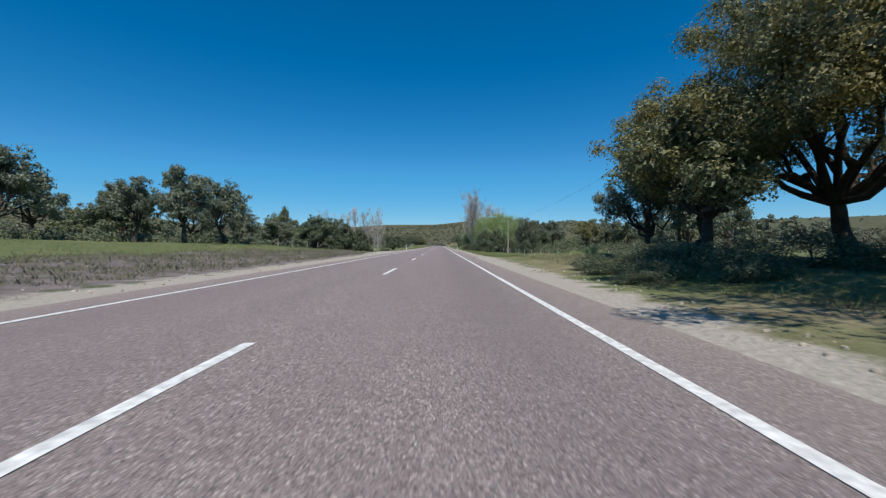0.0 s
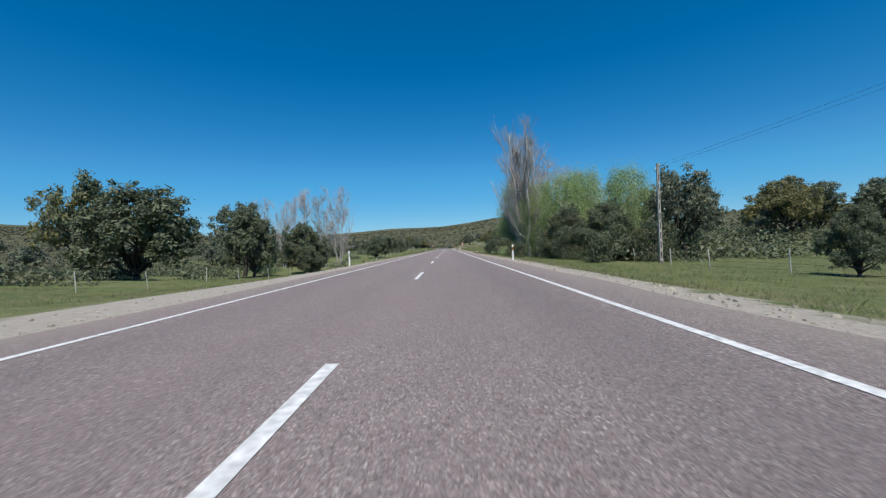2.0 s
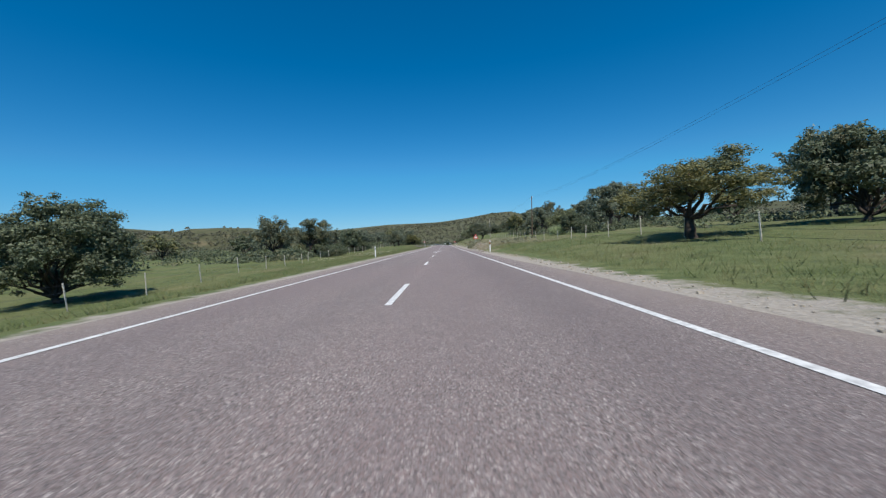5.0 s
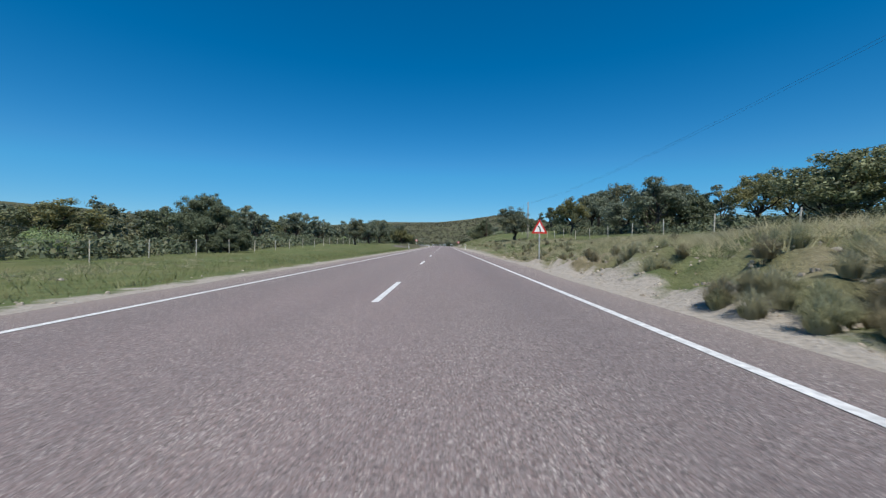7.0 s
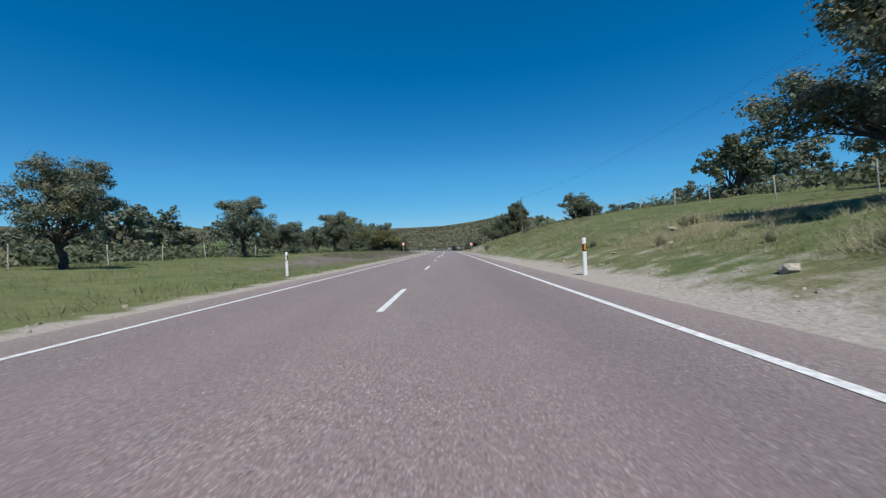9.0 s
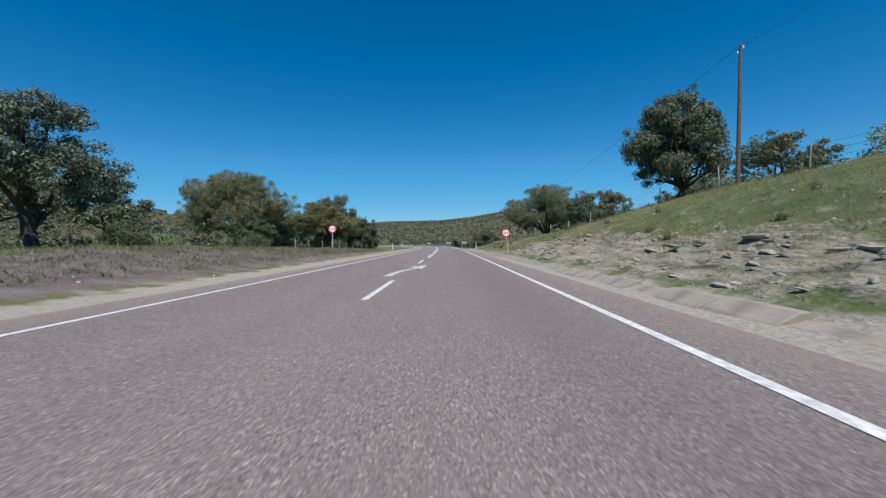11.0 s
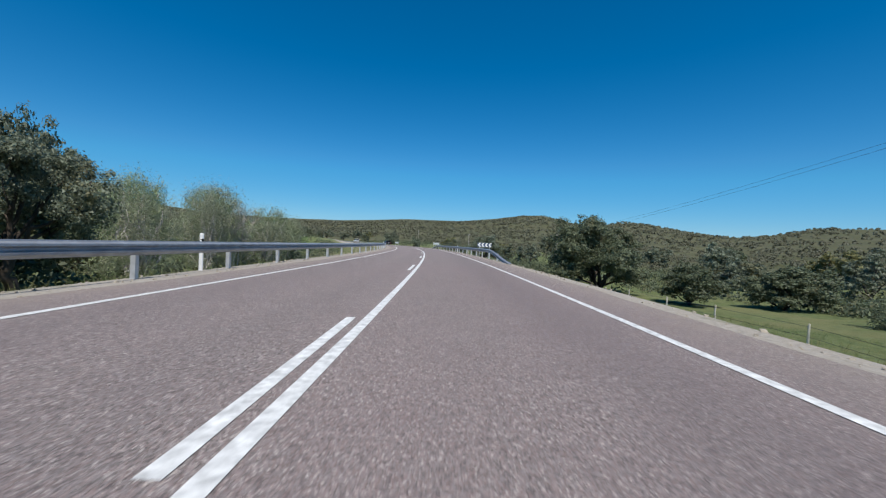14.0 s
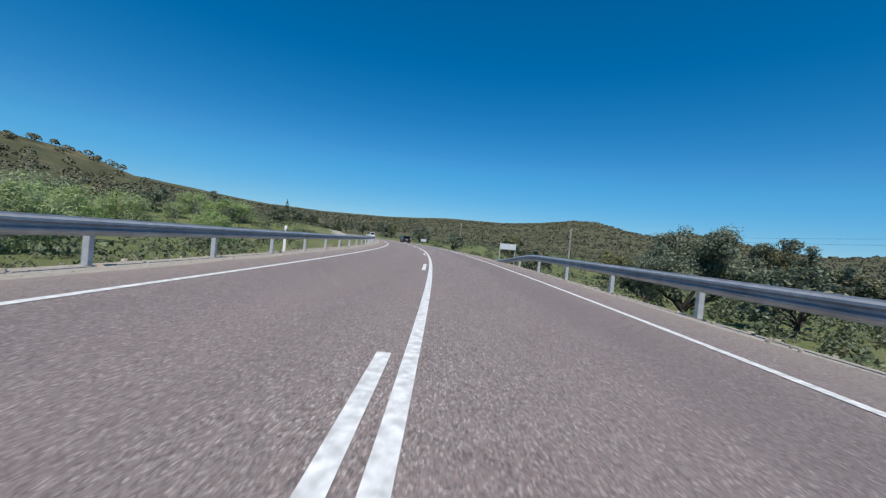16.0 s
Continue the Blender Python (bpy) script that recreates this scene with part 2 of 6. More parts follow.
def ground_material():
    m, nt, b = material("soil_and_grass", 0.95, 0, 0.15)
    b.inputs["Diffuse Roughness"].default_value = 0.6
    n1, n2, n3, n4 = noise_of(nt, 0.16, 5), noise_of(nt, 1.4, 5), noise_of(nt, 11, 4), noise_of(nt, 0.02, 4)
    green = ramp(nt, n2, (0.25, (0.062, 0.088, 0.034)), (0.5, (0.112, 0.145, 0.056)), (0.75, (0.17, 0.195, 0.085)))
    green = mix(nt, ramp(nt, n1, (0.45, (0, 0, 0)), (0.7, (0.7, 0.7, 0.7))), green, (0.185, 0.18, 0.085))
    dry = ramp(nt, n2, (0.25, (0.14, 0.12, 0.07)), (0.55, (0.25, 0.215, 0.135)), (0.8, (0.35, 0.31, 0.215)))
    sand = ramp(nt, n3, (0.3, (0.29, 0.262, 0.228)), (0.6, (0.42, 0.385, 0.342)), (0.85, (0.54, 0.505, 0.46)))
    weeds = ramp(nt, n2, (0.3, (0.1, 0.085, 0.08)), (0.6, (0.2, 0.17, 0.17)), (0.8, (0.24, 0.22, 0.2)))
    scrub = ramp(nt, noise_of(nt, 0.06, 6, 0.7), (0.38, (0.055, 0.062, 0.032)), (0.55, (0.1, 0.1, 0.055)), (0.72, (0.2, 0.165, 0.1)))
    scrub = mix(nt, ramp(nt, n4, (0.45, (0, 0, 0)), (0.7, (0.6, 0.6, 0.6))), scrub, (0.075, 0.085, 0.035))
    rock = ramp(nt, noise_of(nt, 0.03, 6, 0.7), (0.4, (0.12, 0.11, 0.07)), (0.6, (0.33, 0.27, 0.2)))

    def soft(name, add):
        v = math_of(nt, "ADD", value_of(nt, name), math_of(nt, "MULTIPLY", math_of(nt, "SUBTRACT", add, 0.5), 1.3))
        return ramp(nt, v, (0.35, (0, 0, 0)), (0.65, (1, 1, 1)))
    strata = noise_of(nt, 2.6, 6, 0.68, (1.0, 0.35, 2.6))
    ledge = ramp(nt, strata, (0.36, (0.09, 0.08, 0.06)), (0.46, (0.27, 0.245, 0.2)), (0.6, (0.4, 0.365, 0.305)), (0.75, (0.52, 0.48, 0.42)))
    col = mix(nt, soft("dryness", n1), green, dry)
    col = mix(nt, soft("weeds", n2), col, weeds)
    col = mix(nt, soft("gravel", n2), col, sand)
    bared = soft("ledge", n2)
    col = mix(nt, bared, col, ledge)
    col = mix(nt, soft("scrub", n4), col, scrub)
    col = mix(nt, soft("rock", n1), col, rock)
    col = mix(nt, math_of(nt, "MULTIPLY", n3, 0.35), col, (0.09, 0.08, 0.045))
    nt.links.new(col, b.inputs["Base Color"])
    bump(nt, b, math_of(nt, "ADD", math_of(nt, "ADD", n2, n3), math_of(nt, "MULTIPLY", bared, math_of(nt, "MULTIPLY", strata, 3.0))), 0.8, 0.09)
    return m


M_ASPHALT, M_GROUND = asphalt_material(), ground_material()


# ---- mesh helpers ----
def mesh_of(name, verts, faces, mat, smooth=False):
    me = bpy.data.meshes.new(name)
    me.from_pydata([tuple(v) for v in verts], [], [tuple(f) for f in faces])
    me.materials.append(mat)
    if smooth:
        me.polygons.foreach_set("use_smooth", [True] * len(me.polygons))
    me.update()
    return me


def array_mesh(name, corners, mat):
    """A mesh of many loose faces from an array (faces, corners, 3)."""
    n, k = corners.shape[:2]
    me = bpy.data.meshes.new(name)
    me.vertices.add(n * k)
    me.vertices.foreach_set("co", np.ascontiguousarray(corners, dtype=np.float32).ravel())
    me.loops.add(n * k)
    me.loops.foreach_set("vertex_index", np.arange(n * k, dtype=np.int32))
    me.polygons.add(n)
    me.polygons.foreach_set("loop_start", np.arange(0, n * k, k, dtype=np.int32))
    me.materials.append(mat)
    me.update(calc_edges=True)
    return me


def part(name, shape, mat, parent, label="", m=None):
    """Links a bmesh or a mesh as ONE mesh object under a thing or a part."""
    if isinstance(shape, bmesh.types.BMesh):
        me = bpy.data.meshes.new(name)
        shape.to_mesh(me)
        shape.free()
        me.materials.append(mat)
    else:
        me = shape
    ob = new(name, me)
    ob.parent = parent
    if m is not None:
        ob.matrix_basis = m
    return tagged(ob, label)


def thing(name, label, category, group="", m=None, kind=""):
    """The Empty at a thing's base."""
    ob = new(name)
    ob.empty_display_size = 0.2
    if m is not None:
        ob.matrix_basis = m
    return tagged(ob, label, category, group, kind)


def box(bm, cx, cy, cz, sx, sy, sz, bevel=0.0, m=None):
    r = bmesh.ops.create_cube(bm, size=1)
    bmesh.ops.scale(bm, vec=(sx, sy, sz), verts=r["verts"])
    bmesh.ops.translate(bm, vec=(cx, cy, cz), verts=r["verts"])
    if bevel:
        bmesh.ops.bevel(bm, geom=list({e for v in r["verts"] for e in v.link_edges}), offset=bevel, segments=2, affect="EDGES")
    return bm


def lathe(bm, profile, sides=12):
    """A closed turned shape about z from (radius, height) pairs."""
    rings = [[bm.verts.new((r * math.cos(2 * math.pi * i / sides), r * math.sin(2 * math.pi * i / sides), z)) for i in range(sides)] for r, z in profile]
    for a, b in zip(rings, rings[1:]):
        for i in range(sides):
            bm.faces.new((a[i], a[(i + 1) % sides], b[(i + 1) % sides], b[i]))
    bm.faces.new(rings[0][::-1])
    bm.faces.new(rings[-1])
    return bm


def tube(V, Fc, pts, radii, sides=6):
    """Adds a tapered tube along pts to the lists V and Fc."""
    base = len(V)
    for i, p in enumerate(pts):
        d = (pts[min(i + 1, len(pts) - 1)] - pts[max(i - 1, 0)])
        d = d / (np.linalg.norm(d) + 1e-9)
        u = np.cross(d, (0.13, 0.9, 0.41))
        u /= np.linalg.norm(u) + 1e-9
        w = np.cross(d, u)
        for k in range(sides):
            a = 2 * math.pi * k / sides
            V.append(p + radii[i] * (math.cos(a) * u + math.sin(a) * w))
    for i in range(len(pts) - 1):
        for k in range(sides):
            a, b = base + i * sides + k, base + i * sides + (k + 1) % sides
            Fc.append((a, b, b + sides, a + sides))
    Fc.append(tuple(base + (len(pts) - 1) * sides + k for k in range(sides)))


# ---- the ground: one sheet from the verge to the hills ----
# cross-sections: at s, heights at offsets from the centre line
RIGHT = [
    (-200, [(4.5, -0.02), (6, 0.05), (10, 0.3), (14, 0.45), (30, 0.6), (60, 0.8)]),
    (26, [(4.5, -0.02), (6, 0.05), (10, 0.25), (14, 0.35), (30, 0.0), (60, -0.5)]),
    (42, [(4.5, -0.04), (6, -0.12), (9, -0.6), (15, -1.1), (30, -1.6), (60, -2.0)]),
    (92, [(4.5, -0.04), (6, -0.1), (9, -0.5), (15, -0.9), (30, -1.3), (60, -1.5)]),
    (118, [(4.5, -0.04), (6.0, -0.15), (9, -0.45), (15, -0.7), (30, -0.2), (60, 0.6)]),
    (140, [(4.5, -0.03), (5.6, -0.1), (8, -0.4), (11, -0.6), (18, -0.4), (30, 0.3), (60, 1.2)]),
    (149, [(4.5, -0.03), (6, -0.08), (8, -0.2), (11, -0.5), (14, -0.45), (18, -0.2), (30, 0.5), (60, 1.6)]),
    (160, [(4.5, -0.03), (6, 0.0), (9, 0.05), (14, 0.15), (18, 0.3), (30, 0.8), (60, 2.2)]),
    (185, [(4.5, -0.03), (6, 0.1), (9, 0.7), (15, 1.0), (30, 1.6), (60, 3.0)]),
    (203, [(4.5, -0.03), (5.4, 0.08), (6.6, 0.45), (8, 0.6), (17, 0.75), (30, 1.1), (60, 2.2)]),
    (214, [(4.5, -0.03), (4.9, 0.06), (5.8, 0.5), (7.2, 0.7), (9, 0.8), (17, 0.95), (30, 1.4), (60, 2.5)]),
    (226, [(4.5, -0.03), (5.4, 0.05), (6.6, 0.6), (8, 1.05), (10, 1.25), (17, 1.3), (30, 2.0), (60, 3.2)]),
    (247, [(4.5, -0.03), (6.4, -0.2), (8.2, -0.48), (8.8, -0.3), (9.8, 0.4), (11.5, 1.15), (17, 1.5), (30, 2.4), (60, 4.4)]),
    (285, [(4.5, -0.03), (5.4, 0.05), (7.5, 0.6), (10, 1.2), (17, 1.9), (37, 3.2), (60, 4.8)]),
    (325, [(4.5, -0.03), (5.3, 0.08), (7, 0.7), (10, 2.1), (16, 3.7), (25, 4.5), (40, 5.8), (60, 7.4)]),
    (366, [(4.5, -0.03), (5.3, 0.08), (7, 0.7), (10, 2.0), (16, 3.7), (25, 4.6), (38, 6.8), (60, 9.0)]),
    (379, [(4.5, -0.03), (5.4, -0.05), (7.1, -0.2), (8.0, 0.1), (10, 1.2), (16, 2.9), (25, 4.2), (45, 6.8), (60, 8.4)]),
    (384, [(4.5, -0.03), (5.4, 0.0), (7.2, -0.05), (10, 1.0), (16, 2.5), (25, 4.0), (45, 6.8), (60, 8.0)]),
    (408, [(4.5, -0.03), (5.6, -0.05), (8, 0.4), (11, 1.2), (16, 1.8), (25, 3.0), (45, 6.0), (60, 6.0)]),
    (424, [(4.5, -0.03), (6, -0.2), (9, -0.6), (13, -0.7), (20, 0.2), (30, 0.6), (60, 0.0)]),
    (445, [(4.5, -0.03), (5.6, -0.1), (8, -1.2), (12, -2.2), (20, -2.8), (40, -3.0), (60, -3.4)]),
    (480, [(4.5, -0.03), (5.7, -0.1), (8, -1.4), (13, -3.4), (20, -4.2), (40, -4.6), (60, -4.8)]),
    (560, [(4.5, -0.03), (5.7, -0.1), (8, -1.2), (13, -2.6), (20, -3.4), (40, -4.0), (60, -4.2)]),
    (640, [(4.5, -0.03), (6, 0.0), (10, 0.4), (20, 0.8), (40, 0.6), (60, 0.5)]),
    (760, [(4.5, 1.0), (10, 2.0), (20, 2.5), (60, 4.0)]),
]
LEFT = [
    (-200, [(4.4, -0.02), (6, 0.02), (9, 0.12), (14, 0.4), (20, 0.7), (33, 1.2), (60, 1.8)]),
    (50, [(4.4, -0.02), (6, 0.0), (9, 0.1), (14, 0.35), (20, 0.75), (33, 1.25), (60, 1.9)]),
    (72, [(4.4, -0.03), (6.5, -0.05), (10, -0.35), (14, -0.2), (20, 0.2), (33, 1.2), (60, 1.6)]),
    (92, [(4.4, -0.03), (6.2, -0.1), (9, -0.9), (14, -1.3), (20, -1.2), (33, -0.4), (60, 0.5)]),
    (118, [(4.4, -0.03), (6, -0.1), (9, -1.1), (14, -1.9), (20, -2.2), (33, -2.0), (60, -1.0)]),
    (140, [(4.4, -0.03), (6.4, -0.1), (9, -1.2), (14, -2.2), (20, -3.0), (33, -3.4), (60, -2.4)]),
    (160, [(4.4, -0.03), (6, -0.1), (9, -0.7), (14, -1.4), (20, -1.8), (33, -2.2), (60, -2.0)]),
    (195, [(4.4, -0.03), (6, -0.05), (9, -0.2), (14, -0.6), (20, -0.7), (33, -0.9), (60, -0.6)]),
    (245, [(4.4, -0.03), (6, 0.0), (10, 0.0), (20, -0.1), (33, 0.0), (60, 0.3)]),
    (300, [(4.4, -0.03), (6, 0.03), (10, 0.35), (14, 0.6), (20, 0.9), (33, 1.2), (60, 1.6)]),
    (330, [(4.4, -0.03), (6, 0.06), (8, 0.45), (10, 0.85), (14, 1.0), (22, 1.1), (33, 0.9), (60, 0.6)]),
    (366, [(4.4, -0.03), (6, 0.08), (8, 0.5), (10, 0.8), (14, 0.95), (22, 1.0), (33, 0.7), (60, 0.2)]),
    (395, [(4.4, -0.03), (6, 0.05), (9, 0.25), (14, 0.4), (20, 0.35), (33, 0.2), (60, 0.0)]),
    (418, [(4.4, -0.03), (6, -0.02), (9, 0.0), (14, 0.0), (20, -0.3), (33, -0.6), (60, -1.0)]),
    (440, [(4.4, -0.03), (6, -0.1), (8, -0.6), (14, -1.4), (20, -1.8), (33, -2.4), (60, -3.0)]),
    (480, [(4.4, -0.03), (6.2, -0.1), (8, -0.9), (14, -2.6), (25, -3.4), (60, -3.8)]),
    (560, [(4.4, -0.03), (6.2, -0.1), (8, -0.8), (14, -2.2), (25, -2.6), (60, -2.8)]),
    (640, [(4.4, -0.03), (6.5, 0.1), (10, 1.2), (20, 2.4), (60, 4.0)]),
    (760, [(4.4, 1.0), (10, 2.0), (20, 3.0), (60, 5.0)]),
]
# the skyline as seen from the bend: azimuth (right of straight on) and elevation, degrees
SKYLINE = [(-180, 2.0), (-90, 3.6), (-60, 4.4), (-46, 3.9), (-35, 2.8), (-26, 2.6), (-17, 2.8), (-9, 3.4), (-1, 3.45), (4, 3.95), (8, 4.55), (11, 4.6),
           (15, 3.5), (18, 3.2), (21, 3.9), (24, 3.6), (28, 2.8), (33, 2.1), (37, 2.5), (40, 3.3), (46, 3.2), (60, 3.0), (90, 3.0), (180, 2.0)]
EYE_X, EYE_Y = 0.0, 470.0


def side_table(rows, offs):
    return np.array([np.interp(offs, [o for o, _ in r], [z for _, z in r]) for _, r in rows])


NEAR_OFFS = np.concatenate([np.arange(4.4, 12, 0.2), np.arange(12, 61, 1.0)])
TAB_R, TAB_L = side_table(RIGHT, NEAR_OFFS), side_table(LEFT, NEAR_OFFS)
KNOT_R, KNOT_L = np.array([s for s, _ in RIGHT], float), np.array([s for s, _ in LEFT], float)


def wave(x, y, size, seed):
    """Smooth relief from a few crossed sines, about -1 to 1."""
    rng, total = np.random.RandomState(seed), 0.0
    for _ in range(6):
        a, p, f = rng.uniform(0, 2 * math.pi), rng.uniform(0, 2 * math.pi), rng.uniform(0.6, 1.7)
        total = total + np.sin((x * math.cos(a) + y * math.sin(a)) * 2 * math.pi * f / size + p)
    return total / 3.2


def near_height(s, off):
    s, off = np.broadcast_arrays(np.asarray(s, float), np.asarray(off, float))
    out = np.zeros(s.shape)
    for tab, knots, side in ((TAB_R, KNOT_R, 1), (TAB_L, KNOT_L, -1)):
        o = np.clip(off * side, 4.4, 60)
        k = np.clip(np.searchsorted(knots, s) - 1, 0, len(knots) - 2)
        f = np.clip((s - knots[k]) / (knots[k + 1] - knots[k]), 0, 1)
        f = f * f * (3 - 2 * f)
        j = np.clip(np.searchsorted(NEAR_OFFS, o) - 1, 0, len(NEAR_OFFS) - 2)
        g = (o - NEAR_OFFS[j]) / (NEAR_OFFS[j + 1] - NEAR_OFFS[j])
        z = (tab[k, j] * (1 - g) + tab[k, j + 1] * g) * (1 - f) + (tab[k + 1, j] * (1 - g) + tab[k + 1, j + 1] * g) * f
        out = np.where(off * side > 0, z, out)
    return np.where(np.abs(off) < 4.4, -0.04, out)


def height(s, off, x, y):
    """The ground's height: cross-sections near the road, rolling hills to the skyline farther off."""
    z = near_height(s, off)
    a = np.abs(off)
    rough = np.clip((a - 5.6) / 4, 0, 1)
    z = z + rough * (0.10 * wave(x, y, 9, 3) + 0.05 * wave(x, y, 3.1, 4)) + np.clip((a - 25) / 60, 0, 1) * 0.9 * wave(x, y, 70, 5)
    cut = np.where(off > 0, np.interp(s, [203, 212, 238, 248, 322, 335, 376, 383], [0, 1, 1, 0, 0, 0.7, 0.7, 0]), 0) * np.where(s < 300, np.interp(a, [4.8, 5.6, 8.0, 10], [0, 1, 1, 0]), np.interp(a, [5.6, 6.6, 9.0, 11], [0, 1, 1, 0]))
    z = z + cut * (0.24 * wave(x, y, 2.3, 11) + 0.2 * wave(x, y, 1.3, 12))
    d = np.hypot(np.maximum(0, a - 25), np.maximum(0, s - 660) + np.maximum(0, -150 - s))
    r, az = np.hypot(x - EYE_X, y - EYE_Y), np.degrees(np.arctan2(x - EYE_X, y - EYE_Y))
    e = np.interp(az, [p for p, _ in SKYLINE], [q for _, q in SKYLINE])
    g = np.interp(d, [0, 90, 300, 700, 1500, 2700, 3300, 4200], [0, 0, 0.22, 0.5, 0.8, 1.0, 0.93, 0.7])
    z = z + r * np.tan(np.radians(e)) * g * (1 + 0.10 * wave(x, y, 420, 7) * np.clip((2300 - d) / 1500, 0, 1))
    z = z + 26 * np.exp(-(((x + 262) / 110) ** 2 + ((y - 640) / 120) ** 2)) * np.clip((a - 30) / 90, 0, 1)
    return z


def smooth_heading(s):
    return np.interp(s, [-1200, 200, 700, 4400], [0.0, 0.08, 0.40, 0.45])


def spot(s, off):
    """World x, y for arrays of s and off; far out the lines run parallel, so that they never cross."""
    s, off = np.broadcast_arrays(np.asarray(s, float), np.asarray(off, float))
    h, near = np.interp(s, S_AXIS, H_AXIS), np.clip(off, -120, 120)
    far = off - near
    x = np.interp(s, S_AXIS, X_AXIS) + near * np.cos(h) + far * math.cos(0.2)
    y = np.interp(s, S_AXIS, Y_AXIS) + near * np.sin(h) + far * math.sin(0.2)
    return x, y


def ground_z(s, off):
    x, y = spot(s, off)
    return height(np.asarray(s, float), np.asarray(off, float), x, y)


def at(s, off, turn=0.0, dz=0.0):
    """A pose on the ground, facing along the road."""
    x, y, h = on_road(s, off)
    return pose(x, y, float(ground_z(s, off)) + dz, 0, 0, math.degrees(h) + turn)


def build_ground():
    rows = np.concatenate([[-1200, -900, -650, -450, -320, -220, -150, -110, -80, -55, -35], np.arange(-20, 200, 1.5), np.arange(200, 250, 0.5), np.arange(250, 322, 1.5), np.arange(322, 385, 0.5), np.arange(385, 560, 1.5), np.arange(560, 760, 5), np.arange(760, 1000, 15),
                           np.arange(1000, 1800, 40), np.arange(1800, 4300, 90)])
    half = np.concatenate([[4.4, 4.8, 5.2, 5.6, 6, 6.4, 6.8, 7.3, 7.8, 8.4, 9, 9.6, 10.3, 11, 12, 13, 14, 15.5, 17, 19, 21, 23.5, 26, 29, 33, 38, 44, 51, 60, 70, 84, 100, 120, 145, 175,
                            210, 250, 300, 360, 430], np.arange(500, 1500, 60), np.arange(1500, 3400, 110)])
    cols = np.concatenate([-half[::-1], [0.0], half])
    S, O = np.meshgrid(rows, cols, indexing="ij")
    X, Y = spot(S, O)
    Z = height(S, O, X, Y)
    nr, nc = S.shape
    idx = np.arange(nr * nc).reshape(nr, nc)
    quads = np.stack([idx[:-1, :-1], idx[:-1, 1:], idx[1:, 1:], idx[1:, :-1]], -1).reshape(-1, 4)
    me = bpy.data.meshes.new("ground")
    me.vertices.add(nr * nc)
    me.vertices.foreach_set("co", np.stack([X, Y, Z], -1).astype(np.float32).ravel())
    me.loops.add(quads.size)
    me.loops.foreach_set("vertex_index", quads.astype(np.int32).ravel())
    me.polygons.add(len(quads))
    me.polygons.foreach_set("loop_start", np.arange(0, quads.size, 4, dtype=np.int32))
    me.polygons.foreach_set("use_smooth", np.ones(len(quads), dtype=bool))
    me.update(calc_edges=True)
    A = np.abs(O)
    right = O > 0
    edge_r = np.interp(S, [-200, 4, 10, 30, 45, 100, 130, 150, 165, 200, 212, 220, 227, 250, 330, 370, 410, 440, 700], [5.3, 5.3, 5.4, 5.8, 6.0, 6.0, 5.4, 7.0, 5.6, 5.0, 4.6, 5.0, 5.7, 6.1, 5.3, 5.3, 5.8, 5.9, 6.0])
    edge_l = np.interp(S, [-200, 40, 50, 60, 74, 88, 100, 150, 200, 300, 370, 420, 480, 700], [5.8, 6.0, 7.4, 8.6, 8.2, 6.6, 5.8, 5.4, 5.4, 5.3, 5.7, 6.0, 6.6, 6.8])
    gravel = np.clip(1.5 - np.abs(A - 4.0) / (np.where(right, edge_r, edge_l) - 4.0), 0, 1)
    gravel = np.where(right & (np.abs(S - 150) < 4) & (A < 14), np.maximum(gravel, 1.0 - np.abs(S - 150) / 5), gravel)
    cut = np.where(right, np.interp(S, [180, 205, 216, 224, 250, 258, 290, 320, 335, 372, 384, 400], [0, 0.3, 0.25, 0.05, 0.15, 0.3, 0.35, 0.2, 0.36, 0.42, 0.5, 0.12]) * np.clip(1.3 - np.maximum(0, A - 6.6) / 2.3, 0, 1), 0)
    gravel = np.maximum(gravel, cut)
    gravel = np.where(~right & (S > 595) & (S < 665), np.maximum(gravel, np.clip(1.3 - np.abs(A - 9) / 5, 0, 1)), gravel)
    dry = np.where(right, np.interp(S, [20, 40, 120, 185, 210, 300, 330, 380, 420, 440], [0.5, 0.15, 0.15, 0.3, 0.55, 0.4, 0.15, 0.35, 0.45, 0.2]),
                   np.interp(S, [0, 60, 90, 180, 300, 330, 400, 430, 480], [0.3, 0.4, 0.2, 0.2, 0.2, 0.35, 0.45, 0.4, 0.3]))
    dry = dry - 0.25 * np.clip((A - 14) / 10, 0, 1)
    weeds = np.where(right, 0, np.interp(S, [-200, 40, 70, 290, 325, 380, 400, 420], [1, 1, 0, 0, 1, 0.9, 0.5, 0]) * np.where(S < 200, np.clip(1.6 - np.abs(A - 10.5) / 4.5, 0, 1), np.clip(1.6 - np.abs(A - 8.8) / 2.6, 0, 1)))
    D = np.hypot(np.maximum(0, A - 25), np.maximum(0, S - 620))
    scrub = np.clip((D - 35) / 80, 0, 1.2) * 1.1
    az = np.degrees(np.arctan2(X - EYE_X, Y - EYE_Y))
    rock = np.where((D > 1800) & (np.abs(az - 9) < 5), np.clip((Z - 165) / 60, 0, 1) * 0.9, 0)
    ledge = np.where(right, np.maximum(np.interp(S, [330, 345, 352, 371, 376], [0, 0.55, 0.85, 0.8, 0]) * np.interp(A, [5.4, 5.8, 6.9, 8.4, 12], [0, 1, 0.95, 0.4, 0.15]), np.interp(S, [202, 207, 217, 222], [0, 0.75, 0.75, 0]) * np.interp(A, [4.8, 5.3, 6.4, 7.6], [0, 1, 1, 0])), 0)
